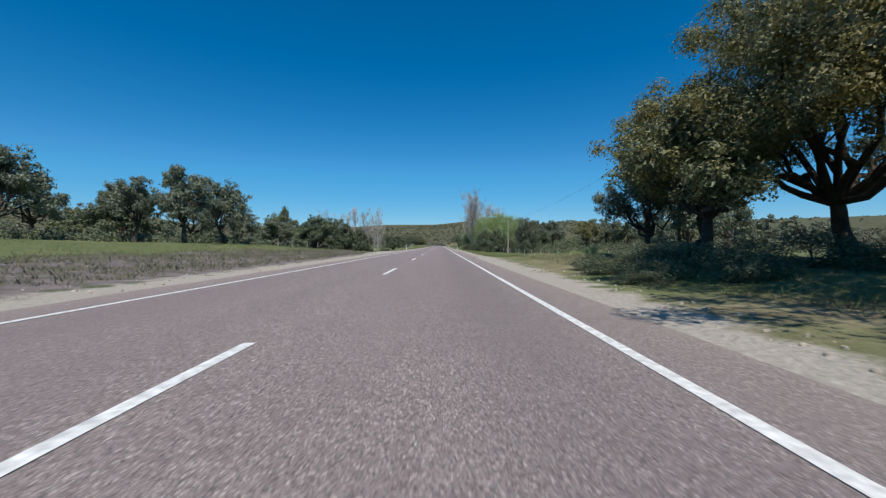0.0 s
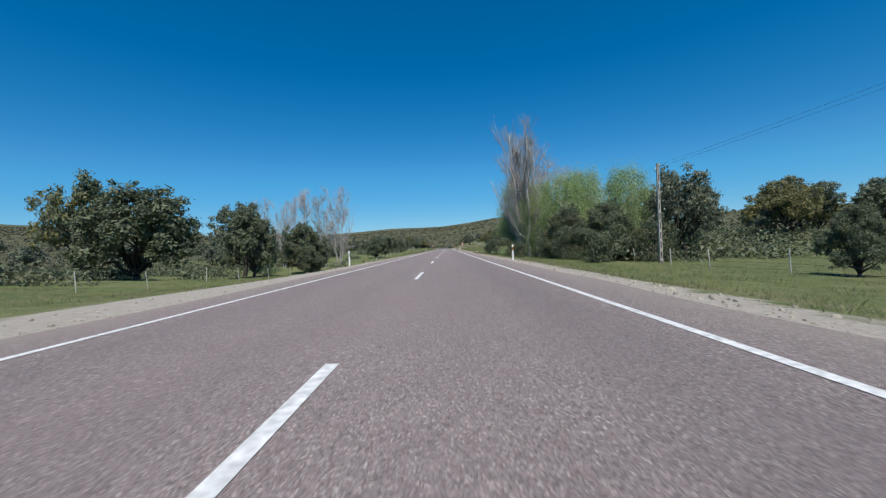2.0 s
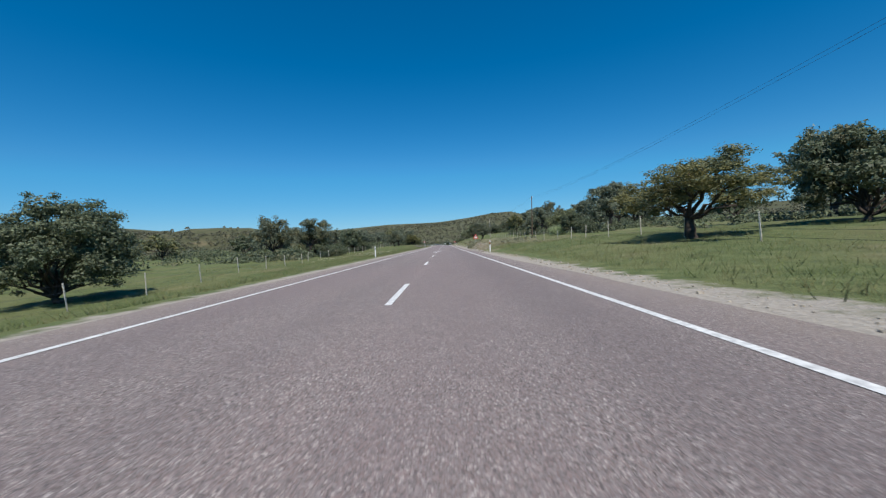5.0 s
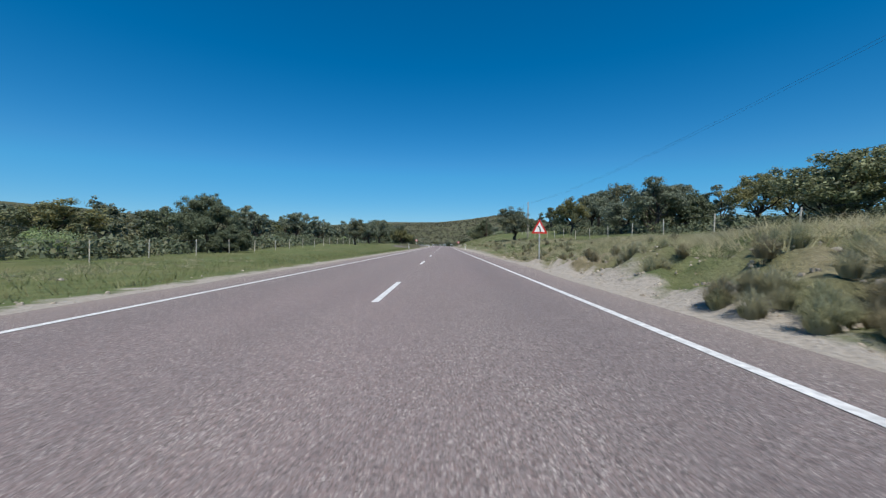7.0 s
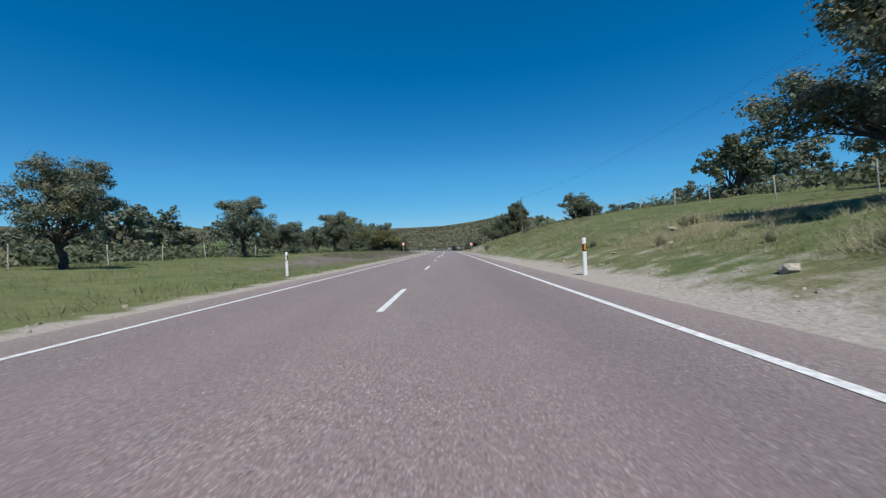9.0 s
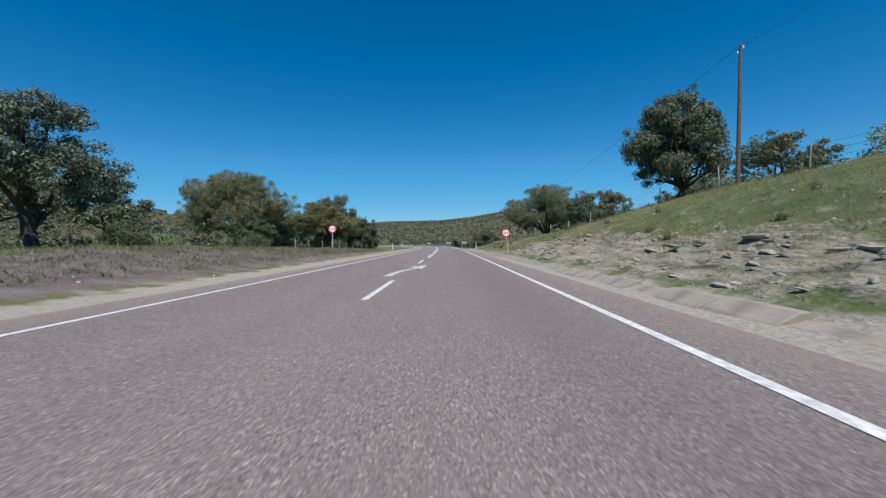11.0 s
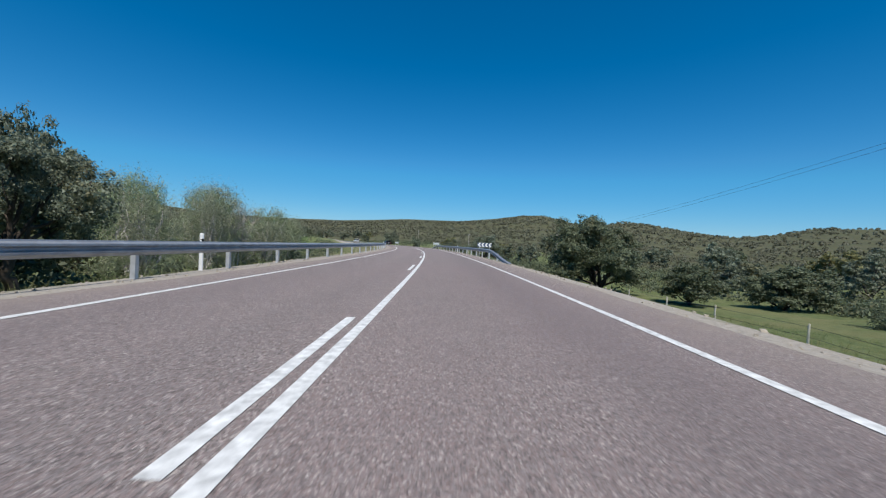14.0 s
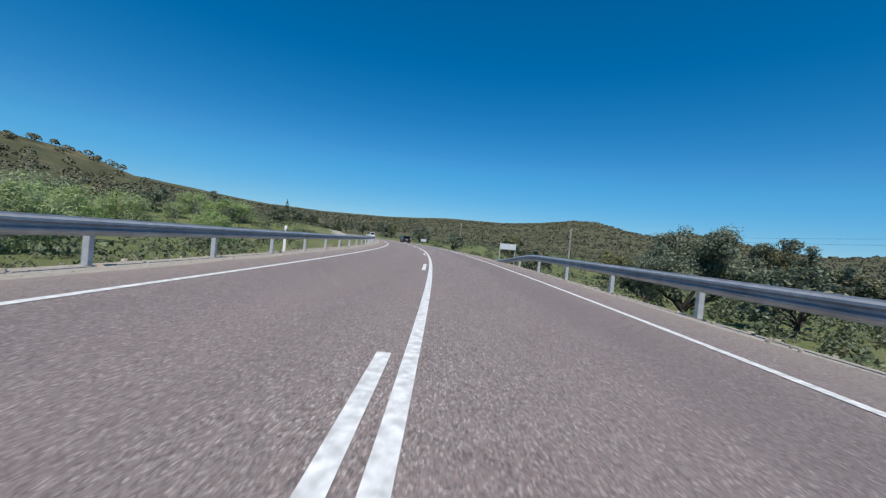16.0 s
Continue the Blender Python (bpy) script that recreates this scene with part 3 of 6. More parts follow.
    for name, v in (("ledge", ledge), ("gravel", gravel), ("dryness", dry), ("weeds", weeds), ("scrub", scrub), ("rock", rock)):
        me.attributes.new(name, "FLOAT", "POINT").data.foreach_set("value", v.astype(np.float32).ravel())
    me.materials.append(M_GROUND)
    return tagged(new("ground", me), "grassy roadside ground with sandy verges rising to scrub-covered hills", "ground", kind="structure")


build_ground()


# ---- the road ----
def ribbon(name, s0, s1, o0, o1, z, mat, parent, step=2.0, label=""):
    """A flat strip along the road between two offsets."""
    n = max(2, int(round((s1 - s0) / step)) + 1)
    V, Fc = [], []
    for s in np.linspace(s0, s1, n):
        for o in (o0, o1):
            x, y, _ = on_road(s, o)
            V.append((x, y, z))
    for i in range(n - 1):
        a = 2 * i
        Fc.append((a, a + 1, a + 3, a + 2))
    return part(name, mesh_of(name, V, Fc, mat), mat, parent, label)


def build_road():
    offs = [-4.75, -4.45, -4.2, -3.5, -2.9, -2.3, -1.5, -0.8, 0, 0.7, 1.2, 1.8, 2.4, 2.9, 3.5, 4.2, 4.55, 4.85]
    worn = [0, 0, 0, 0.1, 0.5, 0.3, 0.1, 0.45, 0.0, 0.25, 0.35, 0.3, 0.9, 0.8, 0.15, 0, 0, 0]
    dust = [1, 0.9, 0.6, 0.2, 0, 0, 0.05, 0, 0.05, 0, 0.05, 0, 0, 0, 0.1, 0.5, 0.85, 1]
    S = np.arange(-150, 764, 2.0)
    rng = np.random.RandomState(3)
    V, Fc, W, D = [], [], [], []
    for s in S:
        for o, w, d in zip(offs, worn, dust):
            ragged = rng.uniform(-0.1, 0.1) if abs(o) > 4.6 else 0
            x, y, _ = on_road(s, o + ragged)
            V.append((x, y, (0.0 if abs(o) < 4.5 else -0.02) + (0 if s < 690 else (s - 690) * 0.012)))
            W.append(w)
            D.append(d)
    n = len(offs)
    for i in range(len(S) - 1):
        for k in range(n - 1):
            a = i * n + k
            Fc.append((a, a + 1, a + n + 1, a + n))
    me = mesh_of("road", V, Fc, M_ASPHALT)
    me.attributes.new("worn", "FLOAT", "POINT").data.foreach_set("value", W)
    me.attributes.new("dust", "FLOAT", "POINT").data.foreach_set("value", D)
    road = tagged(new("road", me), "two-lane road of pinkish grey asphalt with white markings", "road", kind="structure")
    ribbon("edge_line", -150, 690, 3.44, 3.56, 0.006, M_PAINT, road, label="white edge line")
    ribbon("edge_line", -150, 690, -3.56, -3.44, 0.006, M_PAINT, road, label="white edge line")
    ribbon("centre_line", 370, 690, 0.045, 0.165, 0.006, M_PAINT, road, label="solid white centre line")
    for k in range(-11, 55):
        s = 12.5 * k
        if k <= 29:
            ribbon("dash", s, s + 3.5, -0.06, 0.06, 0.006, M_PAINT, road, 1.75)
        else:
            ribbon("dash", s - 0.2, s + 3.2, -0.17, -0.055, 0.006, M_PAINT, road, 1.75)
    ribbon("dash", 423.7, 424.17, -0.16, -0.045, 0.006, M_PAINT, road, 0.75)
    for s0 in (130.3, 205.3, 330.4, 354.9):       # arrows that call traffic back to its lane
        V, Fc = [], []
        n = 9
        for i in range(n):
            f = i / (n - 1)
            mid, w = -0.36 + 0.56 * f ** 2.3, 0.13 - 0.035 * f
            for o in (mid - w, mid + w):
                x, y, _ = on_road(s0 + 3.7 * f, o)
                V.append((x, y, 0.007))
            if i:
                a = 2 * (i - 1)
                Fc.append((a, a + 1, a + 3, a + 2))
        b = len(V)
        for ds, o in ((3.1, 0.46), (3.72, 0.2), (4.5, -0.17), (5.95, 0.5)):
            x, y, _ = on_road(s0 + ds, o)
            V.append((x, y, 0.008))
        Fc += [(b, b + 3, b + 1), (b + 1, b + 3, b + 2)]
        part("lane_arrow", mesh_of("lane_arrow", V, Fc, M_WORN_PAINT if s0 > 350 else M_PAINT), None, road, "white bent arrow pointing back to the lane")
    return road


road = build_road()


# ---- trees ----
def leaf_faces(rng, centres, radii, count, size, flat=0.75, shell=0.55, hang=0.0, slim=1.0):
    """Loose leaf sprays on the outside of many clumps: an array (n, 3, 3) of small blades."""
    w = radii ** 2 / (radii ** 2).sum()
    pick = rng.choice(len(centres), count, p=w)
    d = rng.normal(size=(count, 3))
    d /= np.linalg.norm(d, axis=1)[:, None]
    r = radii[pick] * (shell + (1 - shell) * rng.rand(count) ** 0.5)
    p = centres[pick] + d * r[:, None] * np.array([1, 1, flat])
    nrm = d + rng.normal(scale=0.5, size=(count, 3)) + np.array([0, 0, 0.3])
    nrm /= np.linalg.norm(nrm, axis=1)[:, None]
    t = rng.normal(size=(count, 3)) + np.array([0, 0, -hang])
    t -= (t * nrm).sum(1)[:, None] * nrm
    t /= np.linalg.norm(t, axis=1)[:, None] + 1e-9
    b = np.cross(nrm, t)
    a = (size * rng.uniform(0.55, 1.3, count))[:, None]
    k = rng.uniform(0.45, 0.8, count)[:, None] * slim
    return np.stack([p - t * a + b * a * k, p - t * a * 0.6 - b * a * k * 1.3, p + t * a * 1.3], 1)


def branch(rng, a, b, bend, n=6):
    """A crooked line of points from a to b."""
    f = np.linspace(0, 1, n)[:, None]
    k = rng.normal(scale=bend, size=(n, 3)) * np.sin(f * math.pi)
    return a + (b - a) * f + k


def oak(seed, H, W, leaves, size, mat, fork=0.28, clumps=70, flat=1.0, lean=0.0, heads=9, lump=1.0, dense=0.8, fill=0.3, thick=1.0):
    """Trunk and crown meshes of a broad evergreen oak, base at the origin: limbs that each carry a head of clumps."""
    rng = np.random.RandomState(seed)
    R, zf = W / 2, H * fork
    hub = []
    for i in range(heads):
        dz = 1 - 1.42 * (i + 0.5) / heads
        a = i * 2.4 + rng.uniform(-0.4, 0.4)
        r = math.sqrt(max(0.05, 1 - dz * dz)) * rng.uniform(0.48, 0.84)
        hub.append((math.cos(a) * R * r, math.sin(a) * R * r, zf + (H - zf) * (0.36 + 0.42 * dz * flat) + rng.uniform(-0.055, 0.055) * H))
    hub.append((0, 0, zf + (H - zf) * 0.5))
    hub = np.array(hub)
    hub[:, 0] += lean * hub[:, 2] / H
    which = rng.randint(0, len(hub), clumps)
    d = rng.normal(size=(clumps, 3))
    d /= np.linalg.norm(d, axis=1)[:, None]
    spread = np.array([R * 0.37, R * 0.37, (H - zf) * 0.2]) * rng.uniform(0.7, 1.3, (len(hub), 1))
    lobes = hub[which] + d * spread[which] * (rng.rand(clumps, 1) ** 0.4)
    lobes[:, 2] = np.clip(lobes[:, 2], zf * 0.8, H * 0.94)
    rad = rng.uniform(0.06, 0.135, clumps) * (R + 0.35 * H) / 1.35 * lump
    cards = leaf_faces(rng, lobes, rad, leaves, size, shell=0.45)
    stray = leaf_faces(rng, lobes, rad * 1.35, leaves // 7, size * 0.8, shell=0.8)
    inner = leaf_faces(rng, np.concatenate([hub, lobes]), np.concatenate([spread[:, 0] * dense, rad * 0.6]), int(leaves * fill), size * 1.35, 0.6, 0.0)
    cards = np.concatenate([cards, stray, inner])
    cards[:, :, 2] = np.maximum(cards[:, :, 2], 0.35)
    V, Fc = [], []
    r0 = (0.02 * H + 0.008 * W) * thick
    top = np.array([lean * 0.3 + rng.normal() * 0.05 * H, rng.normal() * 0.05 * H, zf])
    tr = branch(rng, np.zeros(3) - [0, 0, 0.4], top, 0.011 * H, 7)
    tube(V, Fc, list(tr), list(np.linspace(r0 * 1.35, r0 * 0.85, 7)), 9)
    for k in range(heads):
        mid = branch(rng, top - [0, 0, 0.1 * H * fork * rng.rand()], hub[k], 0.03 * H, 7)
        tube(V, Fc, list(mid), list(np.linspace(r0 * 0.6, r0 * 0.16, 7)), 5)
        own = lobes[which == k]
        for end in own[:3]:
            tube(V, Fc, list(branch(rng, mid[rng.randint(3, 7)], end, 0.02 * H, 5)), list(np.linspace(r0 * 0.22, r0 * 0.05, 5)), 3)
    return mesh_of("trunk", V, Fc, M_BARK, True), array_mesh("crown", cards, mat)


def bare_tree(seed, H, W, twigs=520, stems=4, thick=1.0, leaves=0, leaf_mat=None):
    """A leafless poplar: upright stems, long limbs that sweep out and then up, and a haze of fine twigs."""
    rng = np.random.RandomState(seed)
    V, Fc, TV, TF = [], [], [], []
    r0 = 0.0088 * H * thick
    lines = []
    for k in range(stems):
        a = 2 * math.pi * (k + rng.rand() * 0.6) / stems
        reach = W * 0.26 * rng.uniform(0.4, 1.1)
        top = np.array([math.cos(a) * reach, math.sin(a) * reach, H * rng.uniform(0.82, 1.0)])
        foot = np.array([math.cos(a), math.sin(a), 0]) * 0.02 * H - [0, 0, 0.3]
        line = branch(rng, foot, top, 0.009 * H, 12)
        line[:, :2] += (np.linspace(0, 1, 12) ** 0.7)[:, None] * 0.02 * H * np.array([math.cos(a), math.sin(a)])
        lines.append(line)
        tube(V, Fc, list(line), list(np.linspace(1, 0.28, 12) ** 1.3 * r0), 8)
    limbs = []
    for _ in range(stems * 18):
        line = lines[rng.randint(stems)]
        i = rng.randint(2, 11)
        a, z = rng.uniform(0, 2 * math.pi), line[i, 2] / H
        reach = W * 0.5 * rng.uniform(0.3, 1.0) * (1.15 - 0.95 * z)
        rise = min(reach * rng.uniform(0.9, 2.4), H * 1.0 - line[i, 2])
        reach = min(reach, 0.25 * W + rise)
        f = np.linspace(0, 1, 8)
        out = np.stack([math.cos(a) * reach * f ** 0.8, math.sin(a) * reach * f ** 0.8, rise * f ** 1.5], 1)
        b = line[i] + out + rng.normal(scale=0.004 * H, size=(8, 3)) * np.sin(f * math.pi)[:, None]
        limbs.append(b)
        tube(V, Fc, list(b), list(np.linspace(r0 * 0.26 * (1.2 - 0.7 * z), 0.0011 * H, 8)), 5)
        for _ in range(3):
            j = rng.randint(2, 7)
            d = (b[-1] - b[j]) + rng.normal(scale=0.22 * reach + 0.1, size=3) + [0, 0, 0.2 * reach]
            d[2] = min(d[2], H - b[j][2])
            e = b[j] + d * rng.uniform(0.5, 0.9)
            c = branch(rng, b[j], e, 0.004 * H, 6)
            limbs.append(c)
            tube(V, Fc, list(c), list(np.linspace(0.0016 * H, 0.0007 * H, 6)), 3)
    tips = []
    for _ in range(twigs):
        b = limbs[rng.randint(len(limbs))]
        i = rng.randint(1, len(b))
        d = (b[-1] - b[0]) / (np.linalg.norm(b[-1] - b[0]) + 1e-9) + rng.normal(scale=0.6, size=3) + [0, 0, 0.3]
        L = rng.uniform(0.04, 0.09) * H
        e = b[i] + d / np.linalg.norm(d) * L
        w = 0.00052 * H
        tube(TV, TF, [b[i], (b[i] + e) / 2 + rng.normal(scale=0.03 * L, size=3), e], [w, w * 0.8, w * 0.45], 3)
        tips.append(e)
        for _ in range(2):
            q = b[i] + (e - b[i]) * rng.uniform(0.3, 0.9)
            f = d + rng.normal(scale=0.7, size=3)
            tube(TV, TF, [q, q + f / np.linalg.norm(f) * L * 0.55], [w * 0.75, w * 0.4], 3)
    trunk, crown = mesh_of("trunk", V, Fc, M_PALE_BARK, True), mesh_of("crown", TV, TF, M_TWIG)
    haze = None
    if leaves:
        haze = array_mesh("foliage", leaf_faces(rng, np.array(tips), np.full(len(tips), 0.03 * H), leaves, 0.07, 1.0, 0.2), leaf_mat)
    return trunk, crown, haze


def willow(seed, H, W, leaves, size, mat, clumps=80):
    """An upright tree of fine light leaves in tall drooping plumes down to the ground."""
    rng = np.random.RandomState(seed)
    R = W / 2
    lobes, rad = [], []
    for i in range(clumps):
        a, z = rng.uniform(0, 2 * math.pi), rng.rand() ** 0.85
        lump = 0.8 + 0.2 * math.sin(3 * a + seed) * math.cos(6 * z + 2 * a) + rng.normal() * 0.07
        reach = R * 0.9 * lump * math.sqrt(max(0.03, 1 - ((z - 0.42) / 0.64) ** 2)) * rng.rand() ** 0.4
        lobes.append((math.cos(a) * reach, math.sin(a) * reach, H * (0.05 + 0.86 * z * (0.9 + 0.1 * lump))))
        rad.append(R * rng.uniform(0.07, 0.25))
    lobes, rad = np.array(lobes), np.array(rad)
    cards = np.concatenate([leaf_faces(rng, lobes, rad, leaves, size * 1.7, 1.7, 0.2, 1.6, 0.34), leaf_faces(rng, lobes, rad * 1.7, leaves // 4, size * 1.6, 1.6, 0.75, 1.6, 0.34)])
    cards[:, :, 2] = np.clip(cards[:, :, 2], 0.1, None)
    V, Fc = [], []
    r0 = 0.016 * H
    for k in range(5):
        tip = lobes[np.argsort(-lobes[:, 2])[rng.randint(30)]]
        line = branch(rng, np.array([rng.normal() * 0.2, rng.normal() * 0.2, -0.3]), tip, 0.04 * H, 8)
        tube(V, Fc, list(line), list(np.linspace(r0, r0 * 0.15, 8)), 6)
        for _ in range(7):
            end = lobes[rng.randint(clumps)]
            tube(V, Fc, list(branch(rng, line[rng.randint(1, 6)], end, 0.03 * H, 5)), list(np.linspace(r0 * 0.35, r0 * 0.06, 5)), 4)
    return mesh_of("trunk", V, Fc, M_PALE_BARK, True), array_mesh("crown", cards, mat)


def shrub(seed, H, W, leaves, size, mat):
    """A dense bush that reaches the ground."""
    rng = np.random.RandomState(seed)
    c = rng.normal(size=(26, 3))
    c /= np.linalg.norm(c, axis=1)[:, None]
    c = np.stack([c[:, 0] * W * 0.33, c[:, 1] * W * 0.33, H * (0.38 + 0.36 * c[:, 2])], 1)
    cards = leaf_faces(rng, c, rng.uniform(0.14, 0.24, 26) * W, leaves, size)
    cards[:, :, 2] = np.abs(cards[:, :, 2])
    V, Fc = [], []
    for k in range(7):
        tube(V, Fc, list(branch(rng, np.array([rng.normal() * 0.05 * W, rng.normal() * 0.05 * W, -0.15]), c[k], 0.04 * H, 5)), list(np.linspace(0.018 * H, 0.005 * H, 5)), 5)
    return mesh_of("trunk", V, Fc, M_BARK, True), array_mesh("crown", cards, mat)


def kit_size(kit):
    """Height and width of a tree's parts."""
    v = np.concatenate([np.array([c.co for c in me.vertices]) if len(me.vertices) < 400 else co_of(me) for me in kit if me])
    return float(np.percentile(v[:, 2], 99.8)), 2 * float(np.percentile(np.hypot(v[:, 0], v[:, 1]), 98))


def co_of(me):
    a = np.empty(len(me.vertices) * 3, dtype=np.float32)
    me.vertices.foreach_get("co", a)
    return a.reshape(-1, 3)


def plant(name, kit, s, off, sx, sz, turn, label, category, group):
    """Stands a tree made of shared part meshes on the ground."""
    ob = thing(name, label, category, group, at(s, off, turn, -0.05) @ Matrix.Diagonal((sx, sx, sz, 1)))
    for me in kit:
        if me:
            part(me.name.split(".")[0], me, None, ob)
    return ob


OAK_KINDS = ((M_OAK, 0.26, 150, 1.0, 0.0, 9), (M_OAK, 0.2, 170, 1.0, 0.6, 10), (M_OAK, 0.3, 130, 0.9, -0.5, 8), (M_OAK_GOLD, 0.25, 150, 1.0, 0.3, 9), (M_OAK_GOLD, 0.22, 155, 0.95, 0.0, 10), (M_SHRUB, 0.06, 220, 1.15, 0.0, 14, 1.0, 1.0, 0.9))
OAKS = [oak(11 + i, 9.0, 9.0, 17000 if i < 5 else 25000, 0.077, *k) for i, k in enumerate(OAK_KINDS)]
MID_OAKS = [oak(11 + i, 9.0, 9.0, 7000 if i < 5 else 10000, 0.122, *k) for i, k in enumerate(OAK_KINDS)]
FAR_OAKS = [oak(41 + i, 8.0, 8.0, 2000, 0.19, m, 0.12, 70, 1.0, 0.0, 8) for i, m in enumerate((M_OAK, M_OAK, M_OAK_GOLD, M_SHRUB))]
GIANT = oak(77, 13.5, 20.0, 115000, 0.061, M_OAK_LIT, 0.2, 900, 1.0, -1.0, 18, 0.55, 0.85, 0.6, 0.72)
OAK_WORDS = ("evergreen oak with a dense dark grey-green rounded crown", "spreading evergreen oak with dark green crown in the grass", "evergreen oak with an open dark crown on a crooked trunk",
             "evergreen oak tinged yellow-brown with flowers", "broad evergreen oak with yellowish green crown", "dense dark green bushy oak reaching the ground")

# s, off, height, width, which oak, height of its top over the road where known
NEAR_TREES = [
    (17.5, 13.6, 8, 8.5, 4, 8.0), (22, 16.3, 9.0, 8.5, 0, None), (23.5, 14, 6.4, 5.5, 1, 6.1), (66, 43, 12.5, 11, 0, 11.2), (69, 51, 13, 11, 2, 11.4), (80.3, 19, 3.4, 2.6, 5, 2.3), (99, 15.5, 5.6, 5, 5, None), (101, 24, 9.0, 7, 1, None),
    (103, 13.2, 5.4, 5, 5, None), (112, 27, 8, 7, 1, None), (118, 35, 8, 8, 0, None), (112, 43, 8, 8, 3, None), (121, 52, 8.5, 9, 2, None), (115, 62, 9, 9, 1, None), (128, 72, 9, 9, 0, None),
    (157.0, 14.9, 4.4, 3.8, 5, 4.5), (163, 27, 6, 6.5, 5, None), (158, 35, 6.5, 7, 5, None), (152, 41, 6.5, 7, 5, None), (169, 24, 5, 6, 1, None), (166, 30, 10.5, 7, 0, 12.2), (160, 34, 10.5, 7.5, 1, 12.0), (157, 39, 9.5, 7, 0, None), (162, 32, 9.5, 6.5, 3, 11.2), (158, 28.5, 6, 5.5, 4, 6.6), (156, 41, 9, 7, 1, None), (154, 44, 9.5, 7, 2, None), (176, 13.5, 5.2, 8, 3, 5.0), (186, 30, 7, 7, 1, None), (178, 24, 5.5, 6, 5, None),
    (233, 33, 11.5, 9.5, 0, 11.3), (238, 37, 9, 8, 1, None), (228, 24.5, 4, 5, 5, None), (258.7, 32.6, 7.2, 7, 3, 8.7), (245, 27.6, 8.0, 9, 4, 7.5), (272, 28.8, 5.8, 9.5, 2, 10.0), (281, 28.5, 6.6, 7.5, 1, 8.0), (276, 36, 6.6, 8, 5, 8.6), (292, 13.8, 6.3, 8.6, 1, 7.8),
    (312, 37, 10.5, 9.5, 0, 13.6), (311, 55, 10.7, 10, 2, 15.0), (300, 27, 7.4, 7, 4, None), (319, 45, 10.5, 9, 1, None), (324, 62, 10, 10, 0, None), (305, 33, 7, 8, 0, 11.8),
    (369.4, 16.4, 6.8, 6.0, 5, 10.7), (386, 37, 5, 9, 1, 12.4), (356, 25.5, 6, 7.5, 1, 10.3), (358, 28, 4, 6, 5, None), (364, 39.5, 3.2, 3.2, 0, 8.9), (414, 27, 6.2, 8, 1, 10), (428, 37, 7.6, 9, 0, 12),
    (414, 44.6, 5, 9, 1, 11.6), (400, 52, 6, 8, 0, None), (484, 21.5, 9.8, 12.6, 5, 5.3), (475.6, 27.8, 4, 6, 5, 0.2), (474.5, 37.6, 4.6, 8, 5, 0.3), (500, 27, 7, 6, 5, 3.4), (524.7, 16.8, 7.4, 8, 1, 3.6), (544, 45, 10, 9, 2, 5.5),
    (53.4, -32.6, 10.3, 8.6, 0, 11.4), (68, -34.8, 9.6, 9.6, 1, 11.8), (53, -39, 9, 8, 2, 10.2), (80, -38, 7.5, 9, 1, None), (90, -36, 7, 9, 0, None), (74, -44, 9, 9, 1, None), (60, -60, 10, 10, 0, 11.5), (40, -43, 9.5, 9, 1, None), (62, -48, 9, 9, 5, None), (44, -54, 9.5, 9, 0, None), (47, -66, 10, 10, 2, None),
    (102.5, -30.1, 9, 11, 5, 8.5), (109.5, -42.6, 9.4, 10, 3, 11.4), (126, -31.4, 10.4, 9, 0, 9.3), (117.4, -26, 8.8, 7, 5, 7.6), (141.4, -27, 10.4, 9, 5, 7.1), (133, -23.5, 5.2, 5, 5, None), (176.5, -18.9, 5.4, 6.5, 5, 4.3), (160, -37, 5.4, 7, 0, None), (168, -41, 5.8, 7, 2, None), (173, -35, 5.0, 6.5, 5, None), (181, -38, 5.6, 7.5, 1, None), (190, -33, 5.2, 7, 2, None), (152, -43, 5.6, 7, 1, None), (198, -36, 5.4, 7, 0, None),
    (227.5, -22.8, 7.2, 7.6, 0, 6.7), (222, -27, 7.2, 7.4, 1, 6.9), (236, -24.6, 6, 5.2, 5, 5.7), (259.2, -22.9, 6, 6.2, 5, 6.0), (257, -19.5, 2.6, 4, 5, None), (250, -29.5, 4.6, 7, 4, 4.4), (301, -29.5, 6.6, 6.6, 0, 7.5), (300, -17, 5.8, 5.6, 1, 6.3),
    (318, -17.5, 6.2, 6, 0, 6.6), (338, -23, 4.6, 6, 1, None), (366, -22.5, 8.8, 9.2, 0, 9.9), (372, -29, 6.6, 7, 2, None), (398, -25, 5, 7, 5, None), (406, -26, 5, 7, 5, None), (374, -36, 8.5, 9, 1, None), (384, -33, 7.5, 8, 0, None), (413.6, -18.8, 8, 13.5, 3, 8.3), (444.7, -20.4, 8.2, 7.2, 5, 7.0),
    (440, -27.5, 12, 9.5, 0, 12.2), (447, -17, 8, 7.5, 1, 6.0), (433, -16.5, 8, 7, 5, 7.0), (455, -19, 8.5, 7, 0, 5.4), (459, -25, 9, 8, 5, 6.0), (451.6, -23.6, 10, 7, 5, 8.2), (426, -20.2, 11.4, 8.5, 0, 11.2), (432, -24, 7.5, 8, 5, None), (424, -31, 9, 9, 2, None), (481, -42, 16, 10, 1, 13.0), (470, -30, 7, 7, 5, None)]
